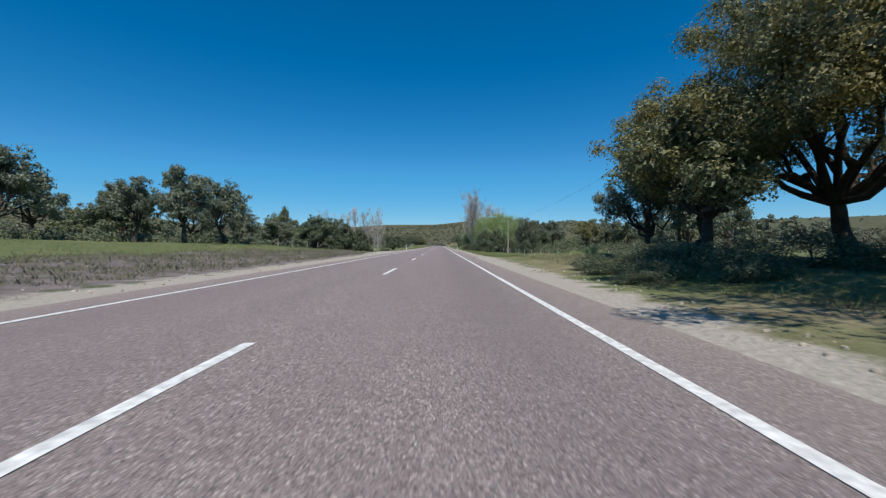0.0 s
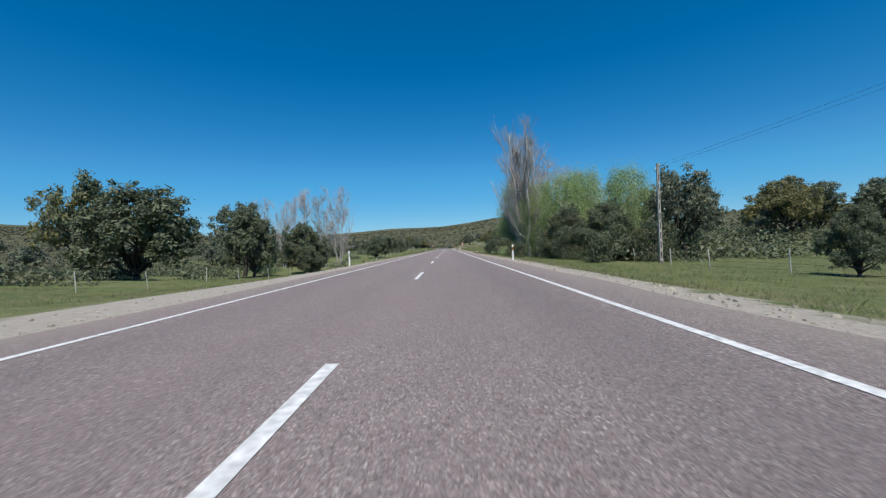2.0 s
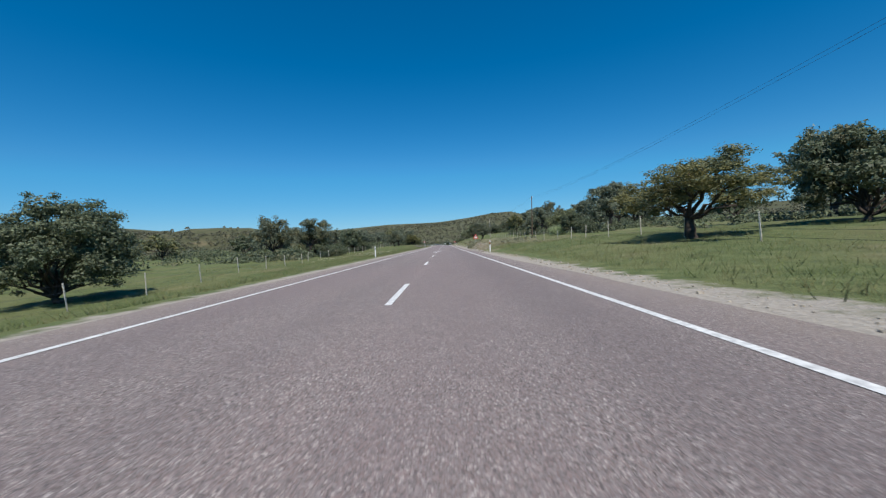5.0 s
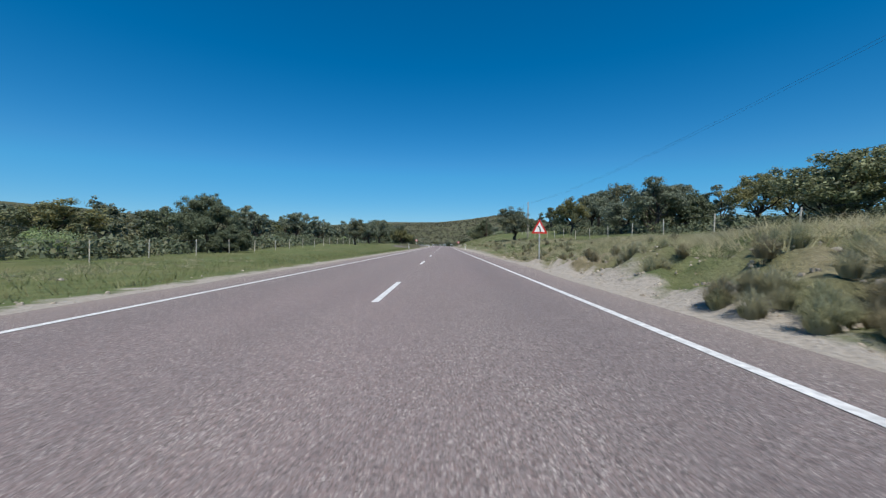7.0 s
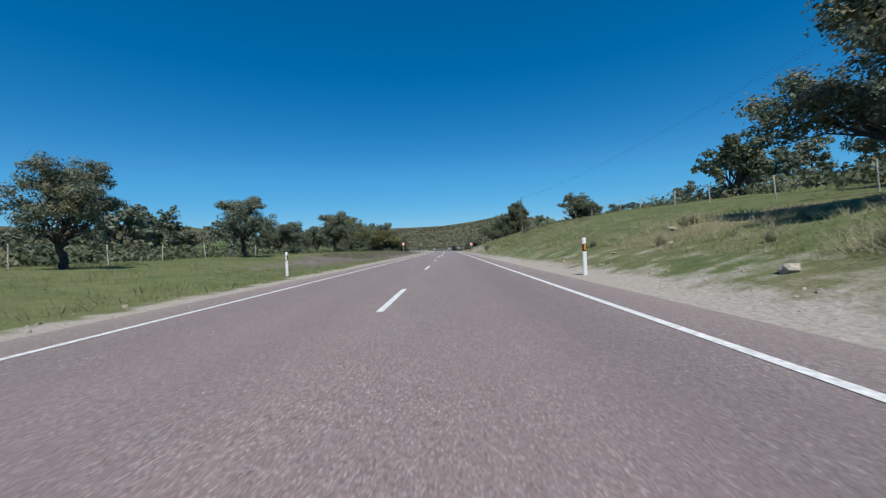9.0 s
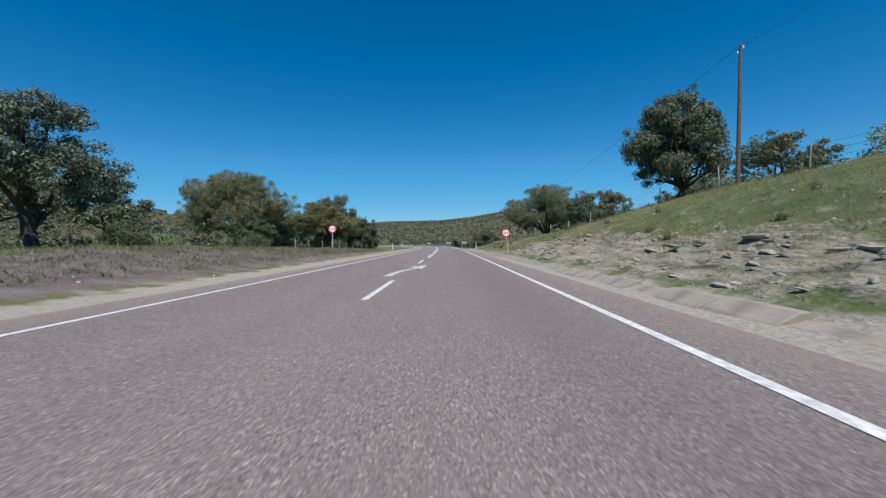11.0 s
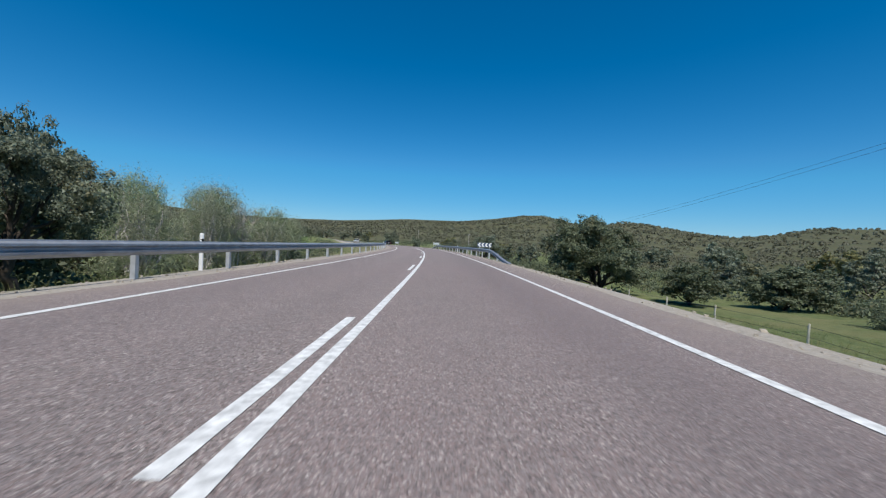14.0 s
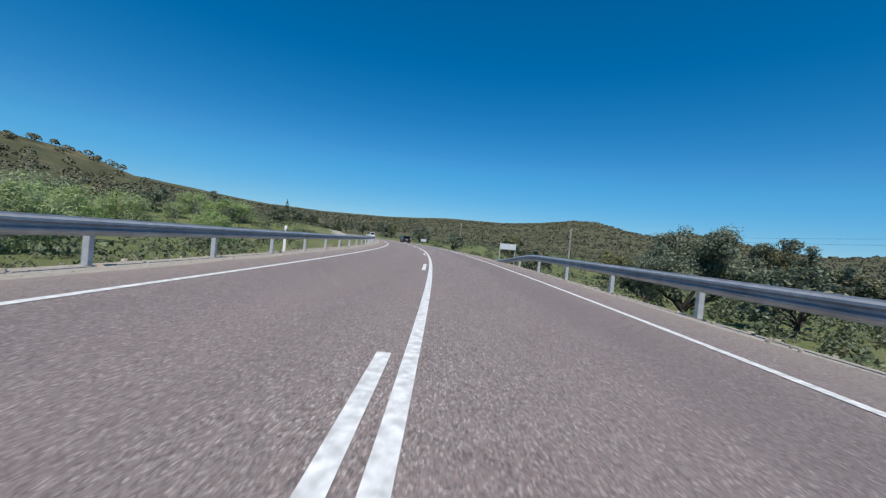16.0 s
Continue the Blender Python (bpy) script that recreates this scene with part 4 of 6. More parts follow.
FAR_TREES = [
    (117, 47, 8.5, 9, 0), (124, 57, 8.5, 9, 2), (121, 67, 8.5, 9, 1), (110, 53, 8, 9, 3), (118, 76, 9, 9, 0), (127, 88, 9, 10, 2), (106, 62, 8.5, 9, 1), (108, 90, 9.5, 10, 0), (113, 70, 8.5, 9, 2), (104, 80, 9, 10, 3), (100, 100, 10, 11, 0),
    (452, 78, 8, 10, 0), (463, 88, 9, 10, 1), (474, 74, 8, 9, 0), (484, 84, 9, 11, 3), (492, 70, 8, 9, 0), (503, 80, 9, 10, 2), (514, 66, 8, 9, 1), (524, 78, 9, 10, 0), (537, 72, 8, 10, 1), (549, 64, 8, 9, 0), (444, 95, 9, 11, 1), (458, 106, 9, 11, 0), (476, 98, 9, 10, 2), (430, 80, 8, 9, 0), (420, 92, 9, 10, 1), (508, 96, 9, 11, 0), (532, 92, 9, 10, 3), (560, 78, 9, 10, 1), (410, 78, 8, 9, 3), (398, 90, 8, 10, 0),
    (120, 82, 9.5, 9, 0), (135, 95, 9, 9, 1), (110, 100, 9, 9, 0), (140, 62, 8, 9, 2), (150, 78, 8, 9, 0), (95, 74, 9, 9, 1), (170, 52, 8, 8, 0), (190, 44, 7, 8, 1), (200, 60, 8, 9, 2), (210, 40, 6, 7, 3),
    (240, 48, 7, 8, 0), (270, 56, 8, 9, 1), (290, 68, 9, 9, 2), (340, 66, 9, 9, 0), (360, 62, 7, 8, 1), (380, 60, 7, 8, 0), (425, 60, 6, 8, 1), (430, 48, 5, 8, 3), (440, 45, 4, 7, 3), (452, 42, 4.5, 7, 3),
    (450, 62, 5, 9, 1), (465, 52, 5, 8, 3), (490, 44, 5, 9, 0), (500, 58, 6, 9, 1), (512, 30, 6, 8, 3), (515, 45, 6, 9, 0), (530, 30, 6.5, 8, 1), (538, 60, 7, 9, 0), (540, 24, 6, 7, 3), (555, 35, 6.5, 8, 0),
    (565, 22, 6, 7, 1), (575, 44, 7, 9, 2), (588, 28, 6, 8, 0), (600, 17, 5.5, 7, 1), (606, 36, 6.5, 8, 2), (622, 14, 5.5, 7, 0), (640, 20, 6, 8, 1), (655, 11, 6, 7, 0), (670, 18, 6.5, 8, 2), (690, 10, 6, 7, 1),
    (700, 22, 7, 9, 0), (715, -4, 6, 8, 1), (725, 9, 7, 9, 0), (735, -14, 7, 8, 2), (660, -22, 6, 8, 0), (680, -14, 6, 7, 3), (700, -26, 7, 9, 0),
    (284, -30, 6.5, 7, 0), (293, -36, 7, 8, 1), (306, -33, 7, 8, 2), (318, -30, 7, 8, 0), (330, -34, 7.5, 8, 1), (340, -31, 7.5, 8, 0), (350, -36, 7.5, 8, 3), (276, -48, 7, 8, 1), (268, -34, 5.5, 6, 3), (290, 50, 8, 8, 0), (283, 34, 6.5, 7, 3), (296, 42, 8, 8, 1), (318, 28, 6.5, 7, 3), (330, 36, 8, 8, 0), (335, 48, 8, 9, 1), (246, 44, 7, 7, 3), (254, 50, 8, 8, 0), (262, 42, 7, 8, 1), (272, 48, 8, 8, 0),
    (185, -60, 7, 8, 0), (196, -76, 7, 9, 1), (200, -54, 6.5, 8, 2), (212, -90, 8, 9, 0), (216, -66, 7, 8, 1), (178, -95, 8, 9, 0), (190, -46, 6, 7, 3), (206, -40, 5.5, 7, 0), (235, -55, 6, 8, 2), (150, -70, 8, 9, 1),
    (160, -56, 7, 8, 0), (168, -110, 9, 10, 1), (245, -44, 5.5, 7, 3), (262, -50, 6, 8, 0), (272, -38, 5.5, 7, 1), (285, -44, 6, 8, 0), (296, -56, 6.5, 8, 2), (312, -40, 6.5, 8, 1), (326, -48, 6.5, 8, 0),
    (342, -40, 6, 8, 3), (348, -58, 7, 9, 0), (380, -46, 6, 8, 1), (392, -60, 7, 9, 0), (360, -42, 5, 7, 3), (414, -48, 7, 9, 0), (430, -50, 8, 9, 1), (75, -58, 9, 10, 0), (88, -50, 8.5, 9, 1), (95, -66, 9, 10, 0),
    (30, -62, 10, 10, 1), (24, -48, 8, 9, 0), (82, -74, 9, 10, 2), (470, -40, 6, 8, 3), (505, -30, 4, 6, 3), (590, -34, 5, 7, 3), (605, -52, 6, 8, 0), (620, -28, 5, 7, 1), (632, -44, 6, 8, 0)]
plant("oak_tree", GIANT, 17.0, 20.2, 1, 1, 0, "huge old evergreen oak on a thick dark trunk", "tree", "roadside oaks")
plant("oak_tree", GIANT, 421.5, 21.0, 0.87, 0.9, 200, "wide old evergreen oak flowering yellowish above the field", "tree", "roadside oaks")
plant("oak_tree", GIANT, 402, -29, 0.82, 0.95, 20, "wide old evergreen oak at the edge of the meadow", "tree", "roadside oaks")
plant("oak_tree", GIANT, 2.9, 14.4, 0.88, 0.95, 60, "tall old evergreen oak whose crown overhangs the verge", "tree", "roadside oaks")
rnd = random.Random(5)
OAK_SIZES = [kit_size(kit) for kit in OAKS]
for s, off, H, W, k, top in NEAR_TREES:
    tall = H if top is None else top - float(ground_z(s, off))
    plant("oak_tree", (OAKS if abs(off) < 24 else MID_OAKS)[k], s, off, W / OAK_SIZES[k][1], tall / OAK_SIZES[k][0], rnd.uniform(0, 360), OAK_WORDS[k], "tree", "roadside oaks")
for s, off, H, W, k in FAR_TREES:
    plant("oak_tree", FAR_OAKS[k], s, off, W / 8.4, H / 8.2, rnd.uniform(0, 360), ("distant evergreen oak with a dark rounded crown", "distant evergreen oak standing in scrub", "distant yellowish green oak", "low dark bushy oak")[k], "tree", "distant oaks")

BARE = [bare_tree(5, 17, 7, 1700, 3), bare_tree(8, 17, 7, 1700, 3), bare_tree(15, 17, 8, 1500, 3, 1.0, 2500, M_GREY_WILLOW), bare_tree(23, 17, 9, 1900, 3, 1.7)]
for s, off, H, W, k in ((115.4, 10.8, 17.2, 7.2, 3), (113.4, 11.4, 15, 6.5, 3), (126, 17.5, 15, 10, 0), (148.6, -22.2, 18, 6.5, 1), (154.7, -32.2, 19, 7, 0), (168, -48, 18, 7, 1), (151.5, -26.5, 17, 6, 2), (146, 100, 19, 11, 0), (158, -38, 16, 6, 1), (483, -21.5, 8, 5, 2)):
    plant("bare_tree", BARE[k], s, off, W / 7.2, H / 17.2, rnd.uniform(0, 360), "leafless pale grey poplar with fine rising twigs", "tree", "bare poplars")
WILLOWS = [willow(3, 10, 7, 34000, 0.05, M_WILLOW, 190), willow(4, 10, 7, 17000, 0.055, M_GREY_WILLOW, 140), willow(6, 8, 8, 5200, 0.13, M_WILLOW), willow(9, 8, 8, 6500, 0.11, M_GREY_WILLOW)]
for s, off, H, W, k in ((106.8, 14.2, 9.2, 7.5, 0), (123.5, 12.0, 11.5, 8, 0), (113.2, 12.6, 9.0, 6.5, 0), (118, 13.5, 10, 7.5, 0), (112, 18, 10.5, 8, 0), (105, 20, 9.5, 7, 0), (120, 10.2, 6.5, 5, 0), (485.6, -24.8, 10.5, 10, 1), (480, -23, 9.5, 8, 1), (476, -21, 8, 5.5, 1), (489, -20, 6, 7, 1), (497, -22, 8.5, 9, 1), (505, -22, 7.5, 9, 1), (512, -26, 8, 10, 1), (470, -24, 9, 8, 1), (478, -30, 10, 9, 1), (464, -19, 6, 6, 1), (494, -28, 9, 8, 1), (503, -21, 7, 6, 1),
                        (566, -53, 9.2, 11, 3), (572, -60, 8.5, 10, 3), (607, -37, 5.8, 12, 2), (612, -46, 6, 9, 2), (598, -46, 4, 5, 2), (520, -42, 9, 11, 3), (531, -30, 6, 7, 2), (546, -38, 7, 9, 2), (562, -28, 5.5, 7, 2), (541, -62, 10, 13, 2), (576, -46, 7, 10, 2)):
    plant("willow_tree", WILLOWS[k], s, off, W / 7.0, H / 9.6, rnd.uniform(0, 360), ("bright green willow in fresh leaf beside the road", "grey-green willow with young thin leaves", "rounded light green willow in the valley", "rounded beige-green willow coming into leaf")[k], "tree", "willows")


def conifer(seed, H, W, leaves, mat):
    """A tall narrow conifer with drooping tiers."""
    rng = np.random.RandomState(seed)
    z = np.linspace(0.12, 0.97, 60)
    a = np.arange(60) * 2.4
    r = W / 2 * (1 - z) ** 0.8 * rng.uniform(0.45, 0.8, 60)
    lobes = np.stack([np.cos(a) * r, np.sin(a) * r, z * H], 1)
    cards = leaf_faces(rng, lobes, W * 0.16 * (1.1 - z), leaves, 0.16, 0.6, 0.2, 0.8)
    V, Fc = [], []
    tube(V, Fc, [np.array([0, 0, -0.3]), np.array([0.05, 0, H * 0.5]), np.array([0, 0, H * 0.98])], [0.02 * H, 0.012 * H, 0.003 * H], 7)
    for c in lobes[::3]:
        tube(V, Fc, [np.array([0, 0, c[2] + 0.1]), c], [0.004 * H, 0.001 * H], 3)
    return mesh_of("trunk", V, Fc, M_BARK, True), array_mesh("crown", cards, mat)


CONIFER = conifer(31, 10, 4.5, 3000, M_SHRUB)
for s, off, H, W in ((690, -24, 10.5, 4.5), (696, -20, 8, 4), (722, 2, 9, 5), (728, 5, 8, 4.5)):
    plant("conifer_tree", CONIFER, s, off, W / 4.5, H / 10, rnd.uniform(0, 360), "tall narrow dark conifer beyond the bend", "tree", "distant conifers")
SHRUBS = [shrub(2, 2.5, 3.2, 5600, 0.048, M_SHRUB), shrub(3, 2.5, 3.2, 6000, 0.042, M_WILLOW), shrub(4, 2.5, 3.2, 4500, 0.05, M_GREY_WILLOW)]
for s, off, H, W, k in ((104, 11, 2.6, 3.4, 0), (100, 12.5, 3.4, 4, 0), (97, 14, 3.0, 4, 0), (101, 17, 4.5, 5, 0), (106, 18.5, 5, 6, 0), (98, 19, 4, 5, 0), (103, 24, 4.5, 6, 0), (110, 20, 5, 6, 0), (107, 8.8, 2.0, 2.8, 0), (110.5, 8.0, 1.5, 2.4, 1), (113, 8.2, 2.6, 3.2, 0), (116, 8.2, 2.9, 3.4, 0), (119, 8.2, 3.0, 3.6, 0), (122, 8.3, 3.0, 3.6, 0), (125, 8.6, 3.2, 4, 0), (108.5, 7.6, 0.8, 1.4, 1), (114.6, 7.3, 0.7, 1.3, 1), (127.5, 10.6, 3.0, 4, 0), (130, 13, 3, 4, 0), (126, 14, 4, 5, 0),
                        (143, -18, 2.8, 3.6, 0), (146, -18.6, 3.0, 4, 0), (149, -20, 2.8, 3.6, 0), (138, -18.5, 2.2, 3, 0), (130, -30, 2.5, 4, 1), (141, -21, 2.6, 4, 2),
                        (222, -18.5, 2.2, 3.4, 0), (226, -18, 2.4, 3.6, 0), (231, -19, 2.6, 3.6, 0), (240, -24, 2.2, 3.4, 0), (246, -26, 2.6, 3.4, 1), (262, -24, 1.6, 3, 2), (268, -26, 2.4, 4, 0), (276, -24, 2, 3.4, 2), (284, -26, 2.4, 4, 0), (292, -24, 2, 4, 0),
                        (224, 25, 3, 4, 0), (230, 22, 2.6, 4, 1), (236, 24, 2.4, 3.4, 2), (244, 27, 2.2, 3.4, 0), (330, -28, 2.6, 4, 1), (340, -30, 2.6, 4.4, 0), (352, -29, 2.8, 4.4, 1), (360, -33, 2.6, 4, 2), (375, -24, 2.8, 4.4, 0), (384, -28, 2.6, 4.4, 1), (392, -22, 2.4, 4, 0), (406, -24, 2.8, 4.4, 0),
                        (418, -22, 3.4, 4.6, 0), (424, -20, 3, 4, 0), (338.5, 6.7, 0.7, 0.9, 0), (338, 12, 0.6, 0.8, 0), (346, 14, 0.6, 0.8, 0), (388, 15, 1.0, 1.2, 0), (360, 21, 2.2, 3.4, 2), (372, 20, 2.4, 3.6, 2), (376, 22, 2.6, 4, 0), (456, 29, 2.4, 4, 0), (462, 33, 2.6, 4.4, 0),
                        (486, 13.5, 2.6, 4, 0), (491, 15.5, 3.2, 5, 0), (497, 14, 2.8, 4.4, 0), (503, 15.5, 3.0, 5, 0), (510, 13.5, 2.6, 4.4, 2), (30, 18, 1.6, 2.4, 0), (36, 24, 1.8, 3, 2), (44, 30, 1.8, 3, 0), (54, 36, 2, 3.4, 0), (28, 12.5, 0.9, 1.2, 1), (9.6, 7.2, 0.6, 1.8, 0), (10.8, 8.6, 0.9, 2.2, 0), (8.2, 8.4, 0.8, 1.8, 0), (11.6, 6.6, 0.5, 1.5, 0), (8.6, 6.4, 0.4, 1.4, 0), (13.4, 7.2, 0.6, 1.8, 0), (12.6, 9.0, 0.9, 2.2, 0), (9.4, 11, 1.0, 2.4, 0), (12.2, 11.2, 1.0, 2.4, 0), (14.4, 8.6, 0.7, 1.8, 0), (14.6, 10.6, 0.9, 2.2, 0), (7.6, 11.2, 0.9, 2.0, 0), (16.6, 10.2, 0.9, 2.2, 0), (17.4, 12.2, 1.0, 2.4, 0)):
    plant("shrub", SHRUBS[k], s, off, W / 3.2, H / 2.4, rnd.uniform(0, 360), ("dense dark green shrub in the grass", "fresh green shrub at the roadside", "grey-green shrub with thin leaves")[k], "shrub", "shrubs")


# ---- woods on the hills, grass and weeds: too many to count ----
def build_woods():
    rng = np.random.RandomState(21)
    n = 20000
    S = np.concatenate([rng.uniform(40, 700, n // 3), rng.uniform(560, 2700, n - n // 3)])
    O = np.concatenate([np.where(rng.rand(n // 3) < 0.5, -1, 1) * (62 + 400 * rng.rand(n // 3) ** 1.5), rng.normal(scale=0.75, size=n - n // 3) * (S[n // 3:] - 330)])
    near = (np.abs(O) < 58) & (S < 760)
    S, O = S[~near], O[~near]
    X, Y = spot(S, O)
    keep = (wave(X, Y, 160, 31) + 0.6 * wave(X, Y, 50, 32) > -0.55) & ~((S < 420) & (np.abs(O) < 105) & (rng.rand(len(S)) < 0.7))
    S, O, X, Y = S[keep], O[keep], X[keep], Y[keep]
    Z = height(S, O, X, Y)
    dist = np.hypot(X, Y - 480)
    R = np.clip(1.7 + dist * 0.0019, 2.0, 5.5) * rng.uniform(0.55, 1.35, len(S))
    away = np.abs(O) + np.maximum(0, S - 560)
    k = np.where(away < 130, 110, np.where(away < 400, 70, 28))
    base = np.repeat(np.stack([X, Y, Z], 1), k, 0)
    rad = np.repeat(R, k)
    cap = np.repeat(0.07 + 0.0014 * away, k)
    d = rng.normal(size=(len(base), 3))
    d /= np.linalg.norm(d, axis=1)[:, None]
    d[:, 2] = np.abs(d[:, 2])
    c = base + d * rad[:, None] * np.array([0.75, 0.75, 0.8]) + np.array([0, 0, 0.25]) * rad[:, None]
    nrm = d + rng.normal(scale=0.4, size=d.shape)
    nrm /= np.linalg.norm(nrm, axis=1)[:, None]
    t = np.cross(nrm, rng.normal(size=d.shape))
    t /= np.linalg.norm(t, axis=1)[:, None]
    b = np.cross(nrm, t)
    a = (np.minimum(rad * 0.5, cap) * rng.uniform(0.5, 1.1, len(rad)))[:, None]
    quads = np.stack([c - t * a + b * a * 0.8, c - t * a * 0.7 - b * a, c + t * a * 1.3], 1)
    tagged(new("woodland", soft_leaves("woodland", quads, M_WOODS, nrm)), "dark green oak woods scattered over the hills", "woods", kind="stuff")


def build_thicket():
    """The undergrowth between and behind the oaks."""
    rng = np.random.RandomState(23)
    S, O, R = [], [], []
    for n, s0, s1, o0, o1, r in ((420, -10, 130, -38, -75, 1.5), (140, 60, 126, -26, -60, 1.3), (200, 128, 200, -36, -64, 1.3), (420, 150, 330, -40, -90, 1.5), (620, 215, 345, -21, -36, 1.25), (380, 320, 440, -23, -55, 1.5), (420, 425, 520, -18, -60, 1.3), (420, 500, 680, -16, -70, 1.4),
                                 (300, 96, 135, 17, 60, 1.5), (330, 85, 170, 45, 110, 1.5), (160, 160, 200, 26, 60, 1.3), (420, 222, 300, 26, 60, 1.3), (420, 280, 345, 26, 70, 1.4), (90, 352, 384, 17, 24, 0.45), (120, 398, 430, 20, 60, 1.1), (300, 440, 482, 38, 75, 1.2), (260, 482, 540, 24, 75, 1.2), (520, 500, 680, 12, 70, 1.3)):
        S.append(rng.uniform(s0, s1, n))
        O.append(rng.uniform(o0, o1, n))
        R.append(r * rng.uniform(0.5, 1.35, n))
    S, O, R = np.concatenate(S), np.concatenate(O), np.concatenate(R)
    X, Y = spot(S, O)
    Z = height(S, O, X, Y)
    k = 76
    d = rng.normal(size=(len(S) * k, 3))
    d /= np.linalg.norm(d, axis=1)[:, None]
    d[:, 2] = np.abs(d[:, 2])
    rad = np.repeat(R, k)
    c = np.repeat(np.stack([X, Y, Z], 1), k, 0) + d * (rad * rng.uniform(0.6, 1.15, len(rad)))[:, None] * np.array([1, 1, 0.95])
    nrm = d + rng.normal(scale=0.6, size=d.shape)
    nrm /= np.linalg.norm(nrm, axis=1)[:, None]
    t = np.cross(nrm, rng.normal(size=d.shape))
    t /= np.linalg.norm(t, axis=1)[:, None]
    b = np.cross(nrm, t)
    a = (np.minimum(0.135 * rad, 0.18) * rng.uniform(0.5, 1.2, len(rad)))[:, None]
    tagged(new("undergrowth", soft_leaves("undergrowth", np.stack([c - t * a + b * a * 0.7, c - t * a * 0.7 - b * a, c + t * a * 1.3], 1), M_SHRUB, nrm)), "tangled dark green undergrowth beneath the oaks", "undergrowth", kind="stuff")


def soft_leaves(name, faces, mat, way):
    """Loose leaves whose normals follow the clump they sit on."""
    me = array_mesh(name, faces, mat)
    way = way + np.array([0, 0, 0.35])
    way = way / np.linalg.norm(way, axis=1)[:, None]
    me.normals_split_custom_set_from_vertices(np.repeat(way, 3, 0).astype(np.float32))
    return me


def blades(name, label, category, mat, S, O, tall, count, spread, width, seed, lean=0.35):
    """Tufts of blades: one triangle a blade."""
    rng = np.random.RandomState(seed)
    X, Y = spot(S, O)
    Z = height(S, O, X, Y)
    n = len(S) * count
    base = np.repeat(np.stack([X, Y, Z - 0.01], 1), count, 0)
    hgt = np.repeat(tall, count) * rng.uniform(0.5, 1.2, n)
    a, r = rng.uniform(0, 2 * math.pi, n), np.repeat(tall, count) * spread * rng.rand(n) ** 0.5
    foot = base + np.stack([np.cos(a) * r, np.sin(a) * r, np.zeros(n)], 1)
    tip = foot + np.stack([np.cos(a) * hgt * lean * rng.uniform(0.2, 1.6, n), np.sin(a) * hgt * lean * rng.uniform(0.2, 1.6, n), hgt], 1)
    w, f = hgt * width * rng.uniform(0.7, 1.4, n), rng.uniform(-0.5 * math.pi, 0.5 * math.pi, n)
    side = np.stack([np.cos(f) * w, np.sin(f) * w, np.zeros(n)], 1)
    me = array_mesh(name, np.stack([foot - side, foot + side, tip], 1), mat)
    up = np.repeat(np.stack([np.cos(a) * 0.4, np.sin(a) * 0.4, np.ones(n)], 1), 3, 0)
    me.normals_split_custom_set_from_vertices(up.astype(np.float32))
    tagged(new(name, me), label, category, kind="stuff")


def scatter(n, s0, s1, o0, o1, seed, power=1.6):
    rng = np.random.RandomState(seed)
    return rng.uniform(s0, s1, n), o0 + (o1 - o0) * rng.rand(n) ** power, rng


